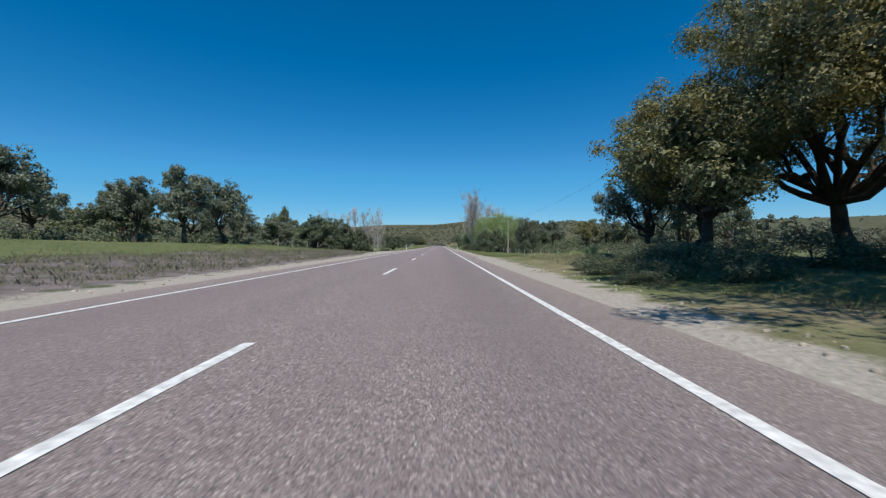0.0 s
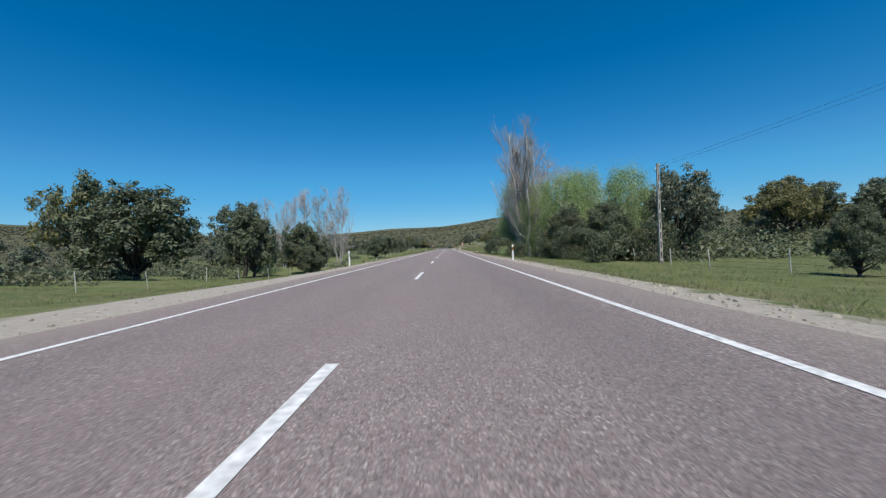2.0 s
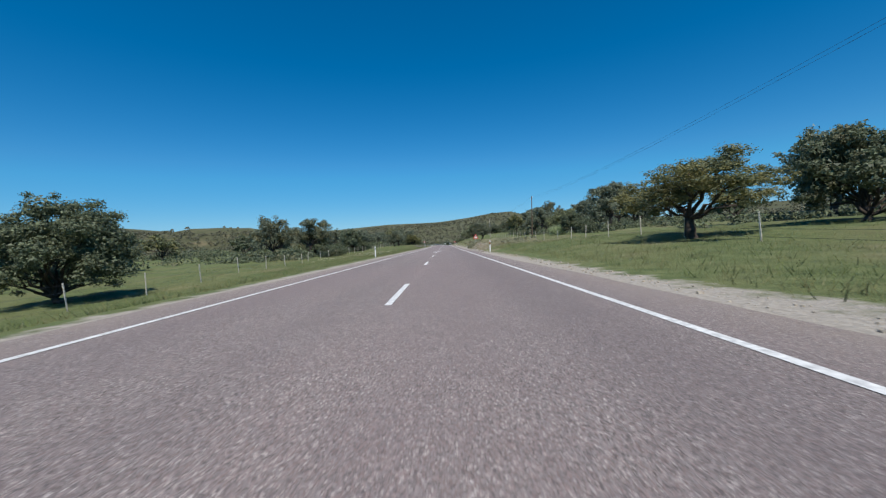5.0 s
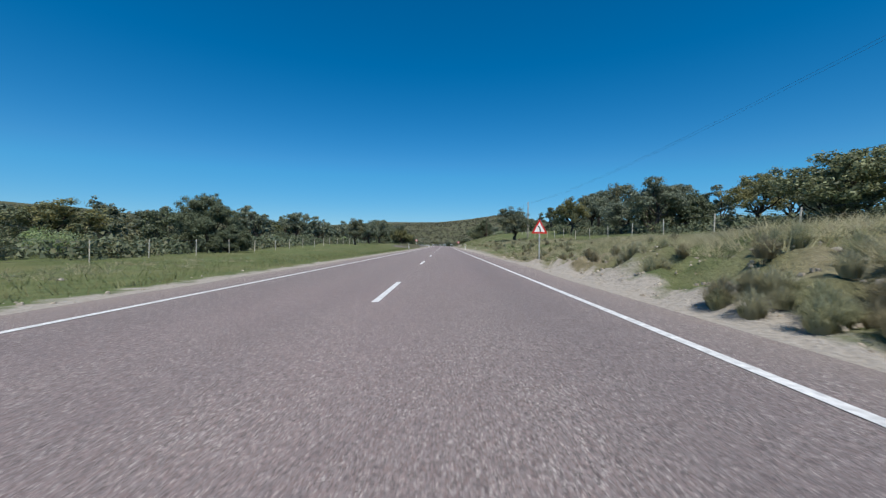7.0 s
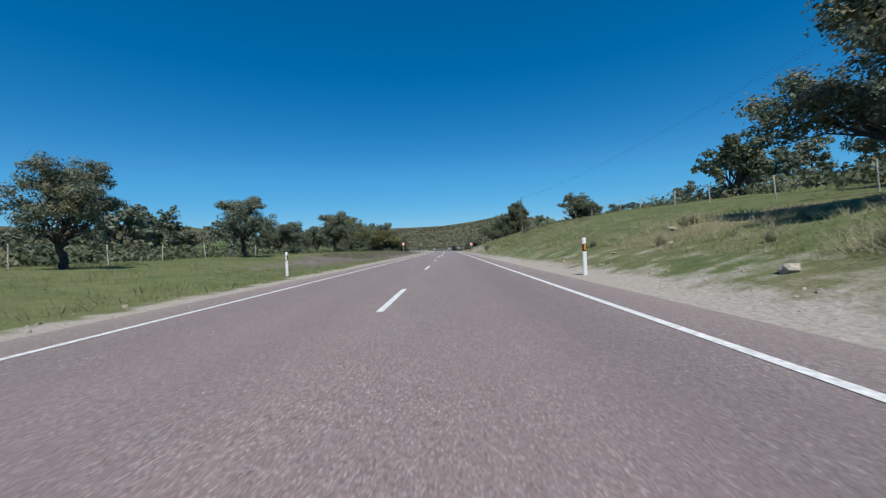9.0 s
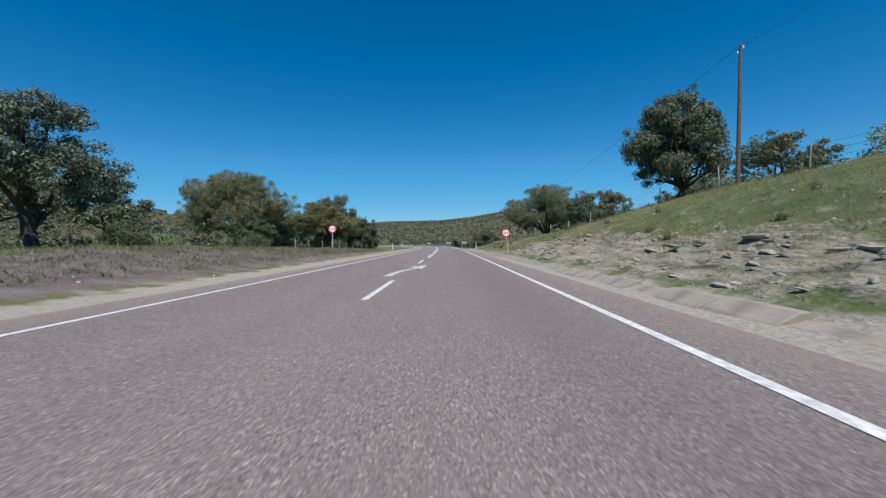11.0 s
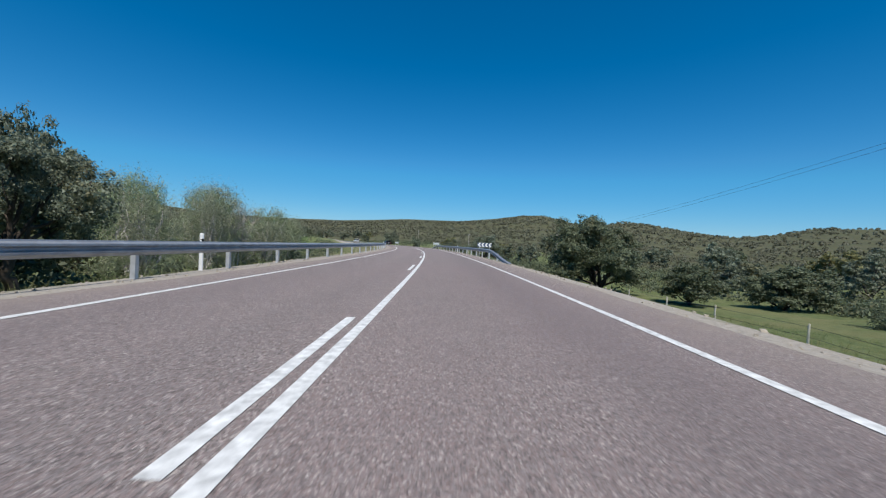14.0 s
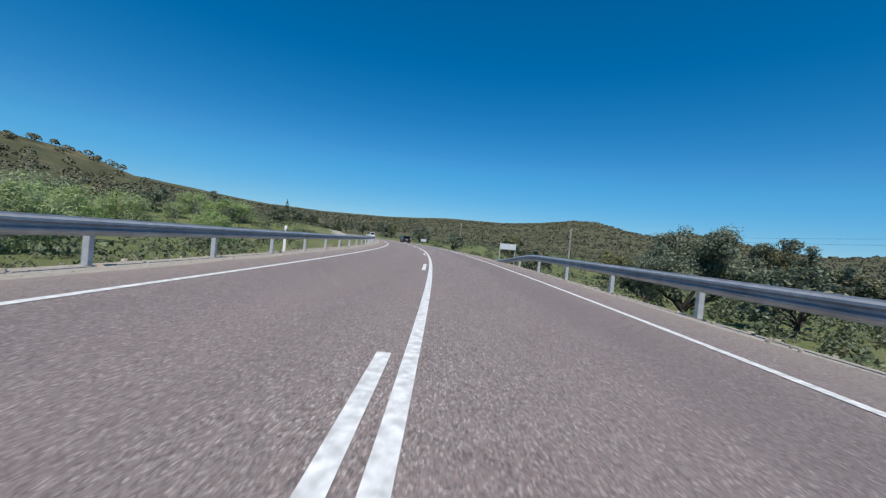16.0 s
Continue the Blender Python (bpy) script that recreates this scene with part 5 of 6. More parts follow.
def build_grass():
    # fresh grass of the verges
    parts_s, parts_o, tall = [], [], []
    for n, s0, s1, o0, o1, t, seed in ((7000, 30, 130, 6.3, 26, 0.2, 1), (4200, -5, 34, 7.2, 20, 0.17, 2), (5000, 130, 205, 6.4, 24, 0.22, 3), (7000, 205, 330, 7.4, 26, 0.2, 4), (12000, 318, 420, 7.6, 26, 0.2, 5),
                                       (5500, 418, 480, 7.0, 24, 0.25, 6), (5200, 480, 580, 7.0, 26, 0.3, 7), (3500, -5, 70, -13, -34, 0.24, 8), (4200, 84, 130, -7, -24, 0.2, 9), (1600, 52, 86, -11.5, -24, 0.18, 14), (5000, 130, 205, -6.3, -26, 0.22, 10),
                                       (9000, 200, 330, -5.8, -26, 0.2, 11), (5200, 325, 420, -9.5, -24, 0.2, 12), (5200, 420, 580, -7.2, -26, 0.32, 13)):
        S, O, rng = scatter(n, s0, s1, o0, o1, seed)
        parts_s.append(S)
        parts_o.append(O)
        tall.append(t * 0.85 * rng.uniform(0.5, 1.5, n))
    blades("grass", "fresh green grass on the verges and fields", "grass", M_GRASS, np.concatenate(parts_s), np.concatenate(parts_o), np.concatenate(tall), 7, 2.4, 0.038, 3, 0.7)
    # dry tussocks on the cut banks
    parts_s, parts_o, tall = [], [], []
    for n, s0, s1, o0, o1, t, seed in ((700, 196, 320, 6.8, 14, 0.22, 21), (1500, 196, 300, 6.2, 15, 0.2, 22), (5200, 318, 412, 5.9, 16, 0.17, 23), (1500, 203, 222, 5.2, 9, 0.24, 31), (1500, -5, 40, 7.2, 14, 0.2, 24), (1300, 40, 130, 6.0, 8, 0.16, 25),
                                       (900, 55, 100, -10, -16, 0.18, 26), (1600, 380, 424, -7, -16, 0.2, 27), (700, 405, 417, 6.0, 12, 0.22, 28), (1200, 470, 580, -7.2, -9.5, 0.3, 29), (1200, 460, 580, 6.8, 9.5, 0.3, 30)):
        S, O, rng = scatter(n, s0, s1, o0, o1, seed, 1.1)
        parts_s.append(S)
        parts_o.append(O)
        tall.append(t * 0.56 * rng.uniform(0.6, 1.4, n))
    blades("dry_grass", "pale dry grass tussocks on the banks", "grass", M_DRY, np.concatenate(parts_s), np.concatenate(parts_o), np.concatenate(tall), 16, 0.7, 0.035, 4, 0.6)
    # olive-grey tussocks that cover the banks
    parts_s, parts_o, tall = [], [], []
    for n, s0, s1, o0, o1, t, seed in ((1400, 222, 254, 7.6, 16, 0.27, 51), (420, 254, 300, 7.4, 13, 0.3, 50), (900, 203, 232, 6.8, 13, 0.28, 52), (260, 300, 330, 6.6, 14, 0.22, 53), (120, 325, 412, 7.0, 13, 0.14, 54), (140, 405, 416, 7, 13, 0.25, 55), (300, 205, 240, -16, -9, 0.2, 56), (160, 0, 40, 8, 15, 0.18, 57),
                                       (500, 465, 580, -12, -7, 0.5, 58), (500, 465, 580, 6.5, 12, 0.45, 59)):
        S, O, rng = scatter(n, s0, s1, o0, o1, seed, 1.0)
        parts_s.append(S)
        parts_o.append(O)
        tall.append(t * rng.uniform(0.5, 1.2, n))
    blades("tussocks", "olive-grey tussocks of wiry grass on the bank", "grass", M_TUSSOCK, np.concatenate(parts_s), np.concatenate(parts_o), np.concatenate(tall), 46, 1.1, 0.026, 6, 1.0)
    S1, O1, rng = scatter(6000, -5, 50, -6.8, -16, 41, 1.0)
    S2, O2, _ = scatter(5500, 318, 398, -6.8, -11.5, 42, 1.0)
    S, O = np.concatenate([S1, S2]), np.concatenate([O1, O2])
    blades("purple_weeds", "low greyish purple flowering weeds along the verge", "weeds", M_HEATHER, S, O, 0.13 * rng.uniform(0.4, 1.5, len(S)), 9, 1.0, 0.1, 5, 0.7)


build_woods()
build_thicket()
build_grass()


# ---- roadside things ----
def rod(bm, x, y, z0, z1, w, d=None, bevel=0.0):
    return box(bm, x, y, (z0 + z1) / 2, w, d or w, z1 - z0, bevel)


def marker_post(right):
    """A white plastic edge post with a slanted black band and a reflector."""
    ob = thing("marker_post", "white plastic edge post with a black band and " + ("amber" if right else "white") + " reflector", "road post", "edge posts")
    bm = bmesh.new()
    lathe(bm, [(0.062, -0.15), (0.062, 0.0), (0.06, 0.68), (0.052, 0.69)], 10)
    bmesh.ops.scale(bm, vec=(1.0, 0.72, 1), verts=bm.verts)
    part("post", bm, M_WHITE, ob)
    bm = bmesh.new()
    lathe(bm, [(0.058, 0.68), (0.058, 0.90)], 10)
    bmesh.ops.scale(bm, vec=(1.0, 0.72, 1), verts=bm.verts)
    for v in bm.verts:
        v.co.z += 0.35 * v.co.x
    part("band", bm, M_BLACK, ob, "black slanted band")
    bm = bmesh.new()
    lathe(bm, [(0.06, 0.90), (0.06, 1.04), (0.045, 1.07)], 10)
    bmesh.ops.scale(bm, vec=(1.0, 0.72, 1), verts=bm.verts)
    for v in bm.verts:
        if v.co.z < 0.95:
            v.co.z += 0.35 * v.co.x
    part("cap", bm, M_WHITE, ob)
    bm = bmesh.new()
    box(bm, 0, -0.046, 0.80, 0.055, 0.012, 0.17, 0.004)
    part("reflector", bm, M_AMBER if right else M_WHITE, ob, "amber reflector" if right else "white reflector")
    return ob


right_post, left_post = marker_post(True), marker_post(False)
for first, spots in ((right_post, ((90, 5.5), (193, 5.2), (292.8, 5.0), (401.7, 5.8), (496, 5.75), (600, 5.4))), (left_post, ((91.5, -6.1), (196, -6.0), (298.7, -6.0), (404.0, -6.7), (447.4, -5.95), (517, -6.05), (600, -5.6)))):
    first.matrix_basis = at(*spots[0])
    for s, off in spots[1:]:
        copy_thing(first, at(s, off, rnd.uniform(-6, 6)))


def sign_post(ob, top, x=0.0, y=0.035, w=0.08, d=0.045, deep=-0.35):
    """A galvanised steel post of rectangular section."""
    bm = bmesh.new()
    rod(bm, x, y, deep, top, w, d, 0.006)
    return part("post", bm, M_POST_STEEL, ob, "galvanised steel post")


def plate(bm, outline, y, thick):
    """A flat plate in the x-z plane from its outline, its face towards -y."""
    a = [bm.verts.new((x, y, z)) for x, z in outline]
    b = [bm.verts.new((x, y + thick, z)) for x, z in outline]
    bm.faces.new(a)
    bm.faces.new(b[::-1])
    n = len(a)
    for i in range(n):
        bm.faces.new((a[i], b[i], b[(i + 1) % n], a[(i + 1) % n]))
    bmesh.ops.recalc_face_normals(bm, faces=bm.faces)
    return bm


def rounded(points, r, n=4):
    """The outline with rounded corners."""
    out, pts = [], [Vector(p) for p in points]
    for i, p in enumerate(pts):
        a, b = (pts[i - 1] - p).normalized(), (pts[(i + 1) % len(pts)] - p).normalized()
        for k in range(n + 1):
            f = k / n
            q = p + a * r * (1 - f) ** 2 + b * r * f ** 2
            out.append((q.x, q.y))
    return out


def circle(cx, cz, r, n=36):
    return [(cx + r * math.cos(2 * math.pi * k / n), cz + r * math.sin(2 * math.pi * k / n)) for k in range(n)]


def warning_sign(m):
    ob = thing("warning_sign", "red-bordered triangular bend warning sign on a steel post", "road sign", m=m)
    sign_post(ob, 3.2)
    z0, w, h, u = 2.32, 0.62, 1.10, 1.38
    tri_out = rounded([(-w, z0), (w, z0), (0, z0 + h)], 0.09)
    bm = plate(bmesh.new(), tri_out, 0.0, 0.012)
    board = part("board", bm, M_RED, ob, "red border")
    k = 0.68
    cz = z0 + h * 0.36
    bm = plate(bmesh.new(), [(x * k, cz + (z - cz) * k - 0.008) for x, z in rounded([(-w, z0), (w, z0), (0, z0 + h)], 0.05)], -0.004, 0.004)
    part("face", bm, M_WHITE, board, "white face")
    pts = []
    for f in np.linspace(0, 1, 9):                                  # the bend: up, then over to the left
        a = f * math.pi / 2 * 0.95
        pts.append((u * (-0.10 + 0.17 * math.cos(a)), z0 + u * (0.17 + 0.26 * math.sin(a))))
    inner = [(u * (-0.10 + 0.10 * math.cos(f * math.pi / 2 * 0.95)), z0 + u * (0.17 + 0.185 * math.sin(f * math.pi / 2 * 0.95))) for f in np.linspace(1, 0, 9)]
    bm = plate(bmesh.new(), [(0.07 * u, z0 + 0.10 * u)] + pts + inner + [(0.0, z0 + 0.10 * u)], -0.008, 0.004)
    part("symbol", bm, M_BLACK, board, "black bend symbol")
    bm = bmesh.new()
    for z in (z0 + 0.15, z0 + 0.45):
        box(bm, 0, 0.07, z, 0.14, 0.03, 0.035, 0.004)
    part("clamp", bm, M_STEEL, ob)
    return ob


warning_sign(at(248.65, 8.3, 6, -0.5 - float(ground_z(248.65, 8.3))))


def car_symbol(cx, cz, k):
    return [(cx + x * k, cz + z * k) for x, z in ((-0.10, -0.05), (-0.07, -0.05), (-0.07, -0.075), (-0.045, -0.075), (-0.045, -0.05), (0.045, -0.05), (0.045, -0.075), (0.07, -0.075), (0.07, -0.05), (0.10, -0.05),
                                                         (0.10, 0.01), (0.075, 0.02), (0.055, 0.075), (-0.055, 0.075), (-0.075, 0.02), (-0.10, 0.01))]


def no_overtaking_sign(m):
    ob = thing("no_overtaking_sign", "round red-rimmed no overtaking sign on a steel post", "road sign", "no overtaking signs", m)
    sign_post(ob, 2.26)
    cz = 2.12
    board = part("board", plate(bmesh.new(), circle(0, cz, 0.42), 0.0, 0.012), M_RED, ob, "red rim")
    part("face", plate(bmesh.new(), circle(0, cz, 0.31), -0.004, 0.004), M_WHITE, board, "white face")
    for x, mat, label in ((-0.135, M_RED, "red car symbol"), (0.135, M_BLACK, "black car symbol")):
        part("car_symbol", plate(bmesh.new(), car_symbol(x, cz, 1.0), -0.008, 0.004), mat, board, label)
    bm = bmesh.new()
    for x in (-0.135, 0.135):
        plate(bm, [(x - 0.055, cz + 0.022), (x + 0.055, cz + 0.022), (x + 0.042, cz + 0.06), (x - 0.042, cz + 0.06)], -0.012, 0.004)
    part("rear_windows", bm, M_WHITE, board)
    bm = bmesh.new()
    for z in (cz - 0.2, cz + 0.12):
        box(bm, 0, 0.07, z, 0.14, 0.03, 0.035, 0.004)
    part("clamp", bm, M_STEEL, ob)
    bm = bmesh.new()
    box(bm, 0, 0.04, -0.03, 0.42, 0.36, 0.16, 0.03)
    part("footing", bm, M_CONCRETE, ob, "concrete footing")
    return ob


no_overtaking_sign(at(380.2, 7.08, 14, -0.28 - float(ground_z(380.2, 7.08))) @ pose(0, 0, 0, 0, -7, 0))
no_overtaking_sign(at(384.2, -10.4, 6))


def chevron_board(m):
    ob = thing("chevron_board", "dark blue-grey board of four white chevrons on two posts", "road sign", m=m)
    for x in (-0.55, 0.55):
        sign_post(ob, 1.25, x, 0.04, 0.07, 0.05, -1.2)
    board = part("board", plate(bmesh.new(), rounded([(-0.8, 0.93), (0.8, 0.93), (0.8, 1.38), (-0.8, 1.38)], 0.03), 0, 0.015), M_BLUE, ob)
    for k in range(4):
        x = -0.76 + k * 0.40
        part("chevron", plate(bmesh.new(), [(x, 1.155), (x + 0.16, 0.935), (x + 0.36, 0.935), (x + 0.20, 1.155), (x + 0.36, 1.375), (x + 0.16, 1.375)], -0.005, 0.004), M_WHITE, board, "white chevron")
    return ob


chevron_board(at(480.2, 6.9, -6, -0.05 - float(ground_z(480.2, 6.9))))


def two_post_panel(m, label, h=2.05, w=1.25, tall=0.5, mat=None):
    ob = thing("road_panel", label, "road sign", "panels on two posts", m)
    for x in (-w / 2 + 0.04, w / 2 - 0.04):
        bm = bmesh.new()
        for dx in (-0.028, 0.028):
            rod(bm, x + dx, 0.05, -1.2, h, 0.008, 0.07)
        rod(bm, x, 0.05, -1.2, h, 0.05, 0.008)
        part("post", bm, M_POST_STEEL, ob, "pale steel post of H section")
    board = part("board", plate(bmesh.new(), rounded([(-w / 2, h - tall - 0.06), (w / 2, h - tall - 0.06), (w / 2, h - 0.06), (-w / 2, h - 0.06)], 0.03), -0.02, 0.02), mat or M_GREY_SIGN, ob)
    bm = bmesh.new()
    for z in (h - tall + 0.05, h - 0.17):
        box(bm, 0, 0.008, z, w * 0.94, 0.012, 0.03, 0.003)
    part("rib", bm, M_GREY_SIGN, board)
    return ob


two_post_panel(at(430.95, 6.17, 51), "plain grey metal panel on two pale steel posts", 1.32 - float(ground_z(430.95, 6.17)), 1.67, 0.4)
two_post_panel(at(534.3, 7.3, -10, -0.2 - float(ground_z(534.3, 7.3))), "plain grey metal panel on two posts beyond the crash barrier", 1.6, 1.4, 0.5)
two_post_panel(at(592, 6.9, 0), "small pale panel on two posts beside the bend", 1.7, 1.3, 0.6)


# ---- crash barriers ----
WAVE = [(0.0, 0.0), (0.012, 0.028), (0.078, 0.062), (0.082, 0.10), (0.016, 0.135), (0.016, 0.175), (0.082, 0.21), (0.078, 0.248), (0.012, 0.282), (0.0, 0.31)]


def barrier(side, s0, s1, off, ramp_len, first, spacing, label, close=(), end_len=0.0):
    """A W-beam crash barrier: beam lengths, posts and spacers, its near end sloping into the ground."""
    ob = thing("crash_barrier", label, "crash barrier", "crash barriers", kind="")

    def lift(s):
        f = min(1.0, max(0.0, (s - s0) / ramp_len))
        if end_len:
            f = min(f, min(1.0, max(0.0, (s1 - s) / end_len)))
        return 0.44 * (f * f * (3 - 2 * f)) - 0.30 * (1 - f)

    def point(s, out, z):
        x, y, _ = on_road(s, off - side * out)
        return (x, y, lift(s) + z)
    s = s0
    while s < s1 - 0.1:
        e = min(s + 4.0, s1)
        V, Fc = [], []
        n, k = 5, len(WAVE)
        for i in range(n):
            t = s + (e + 0.1 - s) * i / (n - 1)
            V += [point(t, o + 0.05, z) for o, z in WAVE] + [point(t, o + 0.046, z) for o, z in WAVE]
        for i in range(n - 1):
            for j in range(k - 1):
                a = i * 2 * k + j
                Fc += [(a, a + 1, a + 2 * k + 1, a + 2 * k), (a + k, a + 3 * k, a + 3 * k + 1, a + k + 1)]
        for j in range(k - 1):
            Fc += [(j, j + k, j + k + 1, j + 1)]
        part("beam", mesh_of("beam", V, Fc, M_STEEL), M_STEEL, ob, "ribbed galvanised steel beam")
        s = e
    bm = bmesh.new()
    for dx in (-0.05, 0.05):
        rod(bm, dx, 0, -1.0, 0.72, 0.006, 0.11)
    rod(bm, 0, 0.052, -1.0, 0.72, 0.1, 0.006)
    post_mesh = bpy.data.meshes.new("post")
    bm.to_mesh(post_mesh)
    bm.free()
    post_mesh.materials.append(M_POST_STEEL)
    bm = bmesh.new()
    box(bm, 0, 0, 0, 0.12, 0.13, 0.18, 0.01)
    spacer_mesh = bpy.data.meshes.new("spacer")
    bm.to_mesh(spacer_mesh)
    bm.free()
    spacer_mesh.materials.append(M_STEEL)
    for s in list(close) + list(np.arange(first, s1, spacing)):
        x, y, h = on_road(s, off + side * 0.06)
        low = lift(s) - 0.44
        part("post", post_mesh, None, ob, "pale steel post", pose(x, y, low, 0, 0, math.degrees(h) + 90 * side))
        x, y, _ = on_road(s, off - side * 0.0)
        part("spacer", spacer_mesh, None, ob, "", pose(x, y, lift(s) + 0.155, 0, 0, math.degrees(h)))
    return ob


barrier(-1, 423.6, 640, -5.62, 13.5, 436.7, 3.9, "galvanised steel crash barrier along the inside of the bend", (426.2, 427.8, 429.5, 431.3, 432.9))
barrier(1, 459.5, 530, 5.45, 9.0, 465.0, 3.9, "galvanised steel crash barrier along the outside of the bend", (), 10.0)


# ---- poles and overhead wires ----
def wood_pole(H, m, tilt):
    ob = thing("utility_pole", "weathered brown wooden utility pole with insulators at its top", "utility pole", "utility poles", m @ pose(0, 0, 0, 0, tilt, 0))
    bm = lathe(bmesh.new(), [(0.11, -0.5), (0.105, 0.0), (0.088, H * 0.5), (0.07, H - 0.1), (0.05, H)], 12)
    part("pole", bm, M_WOOD, ob)
    for dz, dx in ((0.15, 0.14), (0.45, -0.14)):
        bm = bmesh.new()
        box(bm, dx / 2, 0, H - dz - 0.06, 0.14, 0.02, 0.02)
        arm = part("bracket", bm, M_STEEL, ob)
        bm = lathe(bmesh.new(), [(0.02, -0.08), (0.045, -0.05), (0.03, 0.0), (0.045, 0.03), (0.02, 0.07)], 10)
        part("insulator", bm, M_WHITE, arm, "white insulator", pose(dx, 0, H - dz))
    return ob


def concrete_pole(H, m):
    ob = thing("utility_pole", "pale concrete utility pole with rectangular openings", "utility pole", "utility poles", m)
    bm = bmesh.new()
    for dx in (-0.085, 0.085):
        a = [bm.verts.new((dx + sx * 0.03, sy * 0.12, -0.5)) for sx, sy in ((-1, -1), (1, -1), (1, 1), (-1, 1))]
        b = [bm.verts.new((dx * 0.65 + sx * 0.025, sy * 0.07, H)) for sx, sy in ((-1, -1), (1, -1), (1, 1), (-1, 1))]
        for i in range(4):
            bm.faces.new((a[i], a[(i + 1) % 4], b[(i + 1) % 4], b[i]))
        bm.faces.new(b)
    for k in range(int(H / 0.75)):
        z = 0.3 + k * 0.75
        box(bm, 0, 0, z, 0.16 - 0.006 * k, 0.2 - 0.009 * k, 0.22)
    part("pole", bm, M_POLE, ob)
    for dz, dx in ((0.1, 0.16), (0.4, -0.16)):
        bm = bmesh.new()
        box(bm, dx / 2, 0, H - dz - 0.06, 0.2, 0.02, 0.02)
        arm = part("bracket", bm, M_STEEL, ob)
        bm = lathe(bmesh.new(), [(0.02, -0.08), (0.045, -0.05), (0.03, 0.0), (0.045, 0.03), (0.02, 0.07)], 10)
        part("insulator", bm, M_WHITE, arm, "white insulator", pose(dx, 0, H - dz))
    return ob


POLES = ((-48, 17, 8.0, 0), (25, 17, 8.0, 0), (94, 17.7, 7.8, 1), (158.0, 13.6, 7.1, 1), (229.5, 17.2, 7.6, 0), (294.5, 17.0, 6.9, 1), (364, 16.4, 7.2, 0), (428, 15.7, 7.9, 0), (493.5, 20.3, 7.6, 1), (552, 21, 8.0, 1), (610, 22, 7.5, 1))
tops = []
for s, off, H, concrete in POLES:
    m = at(s, off)
    if concrete:
        concrete_pole(H, m @ pose(0, 0, 0, 0, -2.0 if s == 158.0 else 0, 0))
    else:
        wood_pole(H, m, 1.5 if s in (364, 229.5) else 0.5)
    tops.append(m @ Vector((0, 0, H)))
for a, b in zip(tops, tops[1:]):
    V, Fc = [], []
    for dz, dx in ((-0.08, 0.15), (-0.38, -0.15)):
        pts = []
        for i in range(13):
            f = i / 12
            p = a.lerp(b, f)
            pts.append(np.array([p.x + dx, p.y, p.z + dz - 4 * 0.9 * f * (1 - f)]))
        tube(V, Fc, pts, [0.006] * 13, 4)
    tagged(new("overhead_wires", mesh_of("overhead_wires", V, Fc, M_WIRE)), "two thin dark overhead wires sagging between poles", "wires", "overhead wires")


# ---- fences ----
def fence(points, label, stake_mat, H=1.25, strands=4):
    """Stakes in the ground with wires strung between."""
    ob = thing("wire_fence", label, "fence", "wire fences")
    bm = bmesh.new()
    box(bm, 0, 0, H / 2 - 0.15, 0.055, 0.055, H + 0.3, 0.01)
    me = bpy.data.meshes.new("stake")
    bm.to_mesh(me)
    bm.free()
    me.materials.append(stake_mat)
    line = []
    for s, off in points:
        x, y, h = on_road(s, off)
        z = float(ground_z(s, off))
        part("stake", me, None, ob, "", pose(x, y, z, rnd.uniform(-4, 4), rnd.uniform(-4, 4), math.degrees(h) + rnd.uniform(-20, 20)))
        line.append((x, y, z))
    V, Fc = [], []
    for k in range(strands):
        z = 0.2 + (H - 0.3) * k / (strands - 1)
        pts = [np.array((x, y, g + z)) for x, y, g in line]
        tube(V, Fc, pts, [0.006] * len(pts), 3)
    part("wire", mesh_of("wire", V, Fc, M_WIRE), M_WIRE, ob, "thin fence wires")
    return ob


def run_of(s0, s1, step, o0, o1):
    n = int((s1 - s0) / step) + 1
    return [(s0 + k * step + rnd.uniform(-0.4, 0.4), o0 + (o1 - o0) * k / max(1, n - 1) + rnd.uniform(-0.15, 0.15)) for k in range(n)]


fence(run_of(27, 102, 5, 17.5, 17.0), "wire fence on pale stakes along the field", M_STAKE)
fence(run_of(127, 146, 4.6, 10.4, 11.6), "wire fence on dark rusty stakes beside the gate", M_STAKE_DARK, 1.1)
fence(run_of(152, 205, 5, 13.2, 14.2), "wire fence on pale stakes above the bank", M_STAKE)
fence(run_of(209, 330, 5.2, 14.2, 19.5), "wire fence on pale stakes along the top of the bank", M_STAKE)
fence(run_of(335, 404, 5.2, 20.5, 13.0), "wire fence on pale stakes along the hillside", M_STAKE)
fence(run_of(407, 476, 3.4, 12.4, 12.0), "wire fence on pale stakes in the low field", M_STAKE)
fence(run_of(58, 118, 5.5, -22, -19), "wire fence on pale stakes in the sunken field", M_STAKE)
fence(run_of(128, 205, 5, -14.5, -16), "wire fence on pale stakes across the meadow", M_STAKE)
fence(run_of(210, 325, 5, -17.5, -20), "wire fence on pale stakes before the oaks", M_STAKE)
fence(run_of(388, 436, 4.5, -15.5, -15), "wire fence on pale stakes under the oaks", M_STAKE)


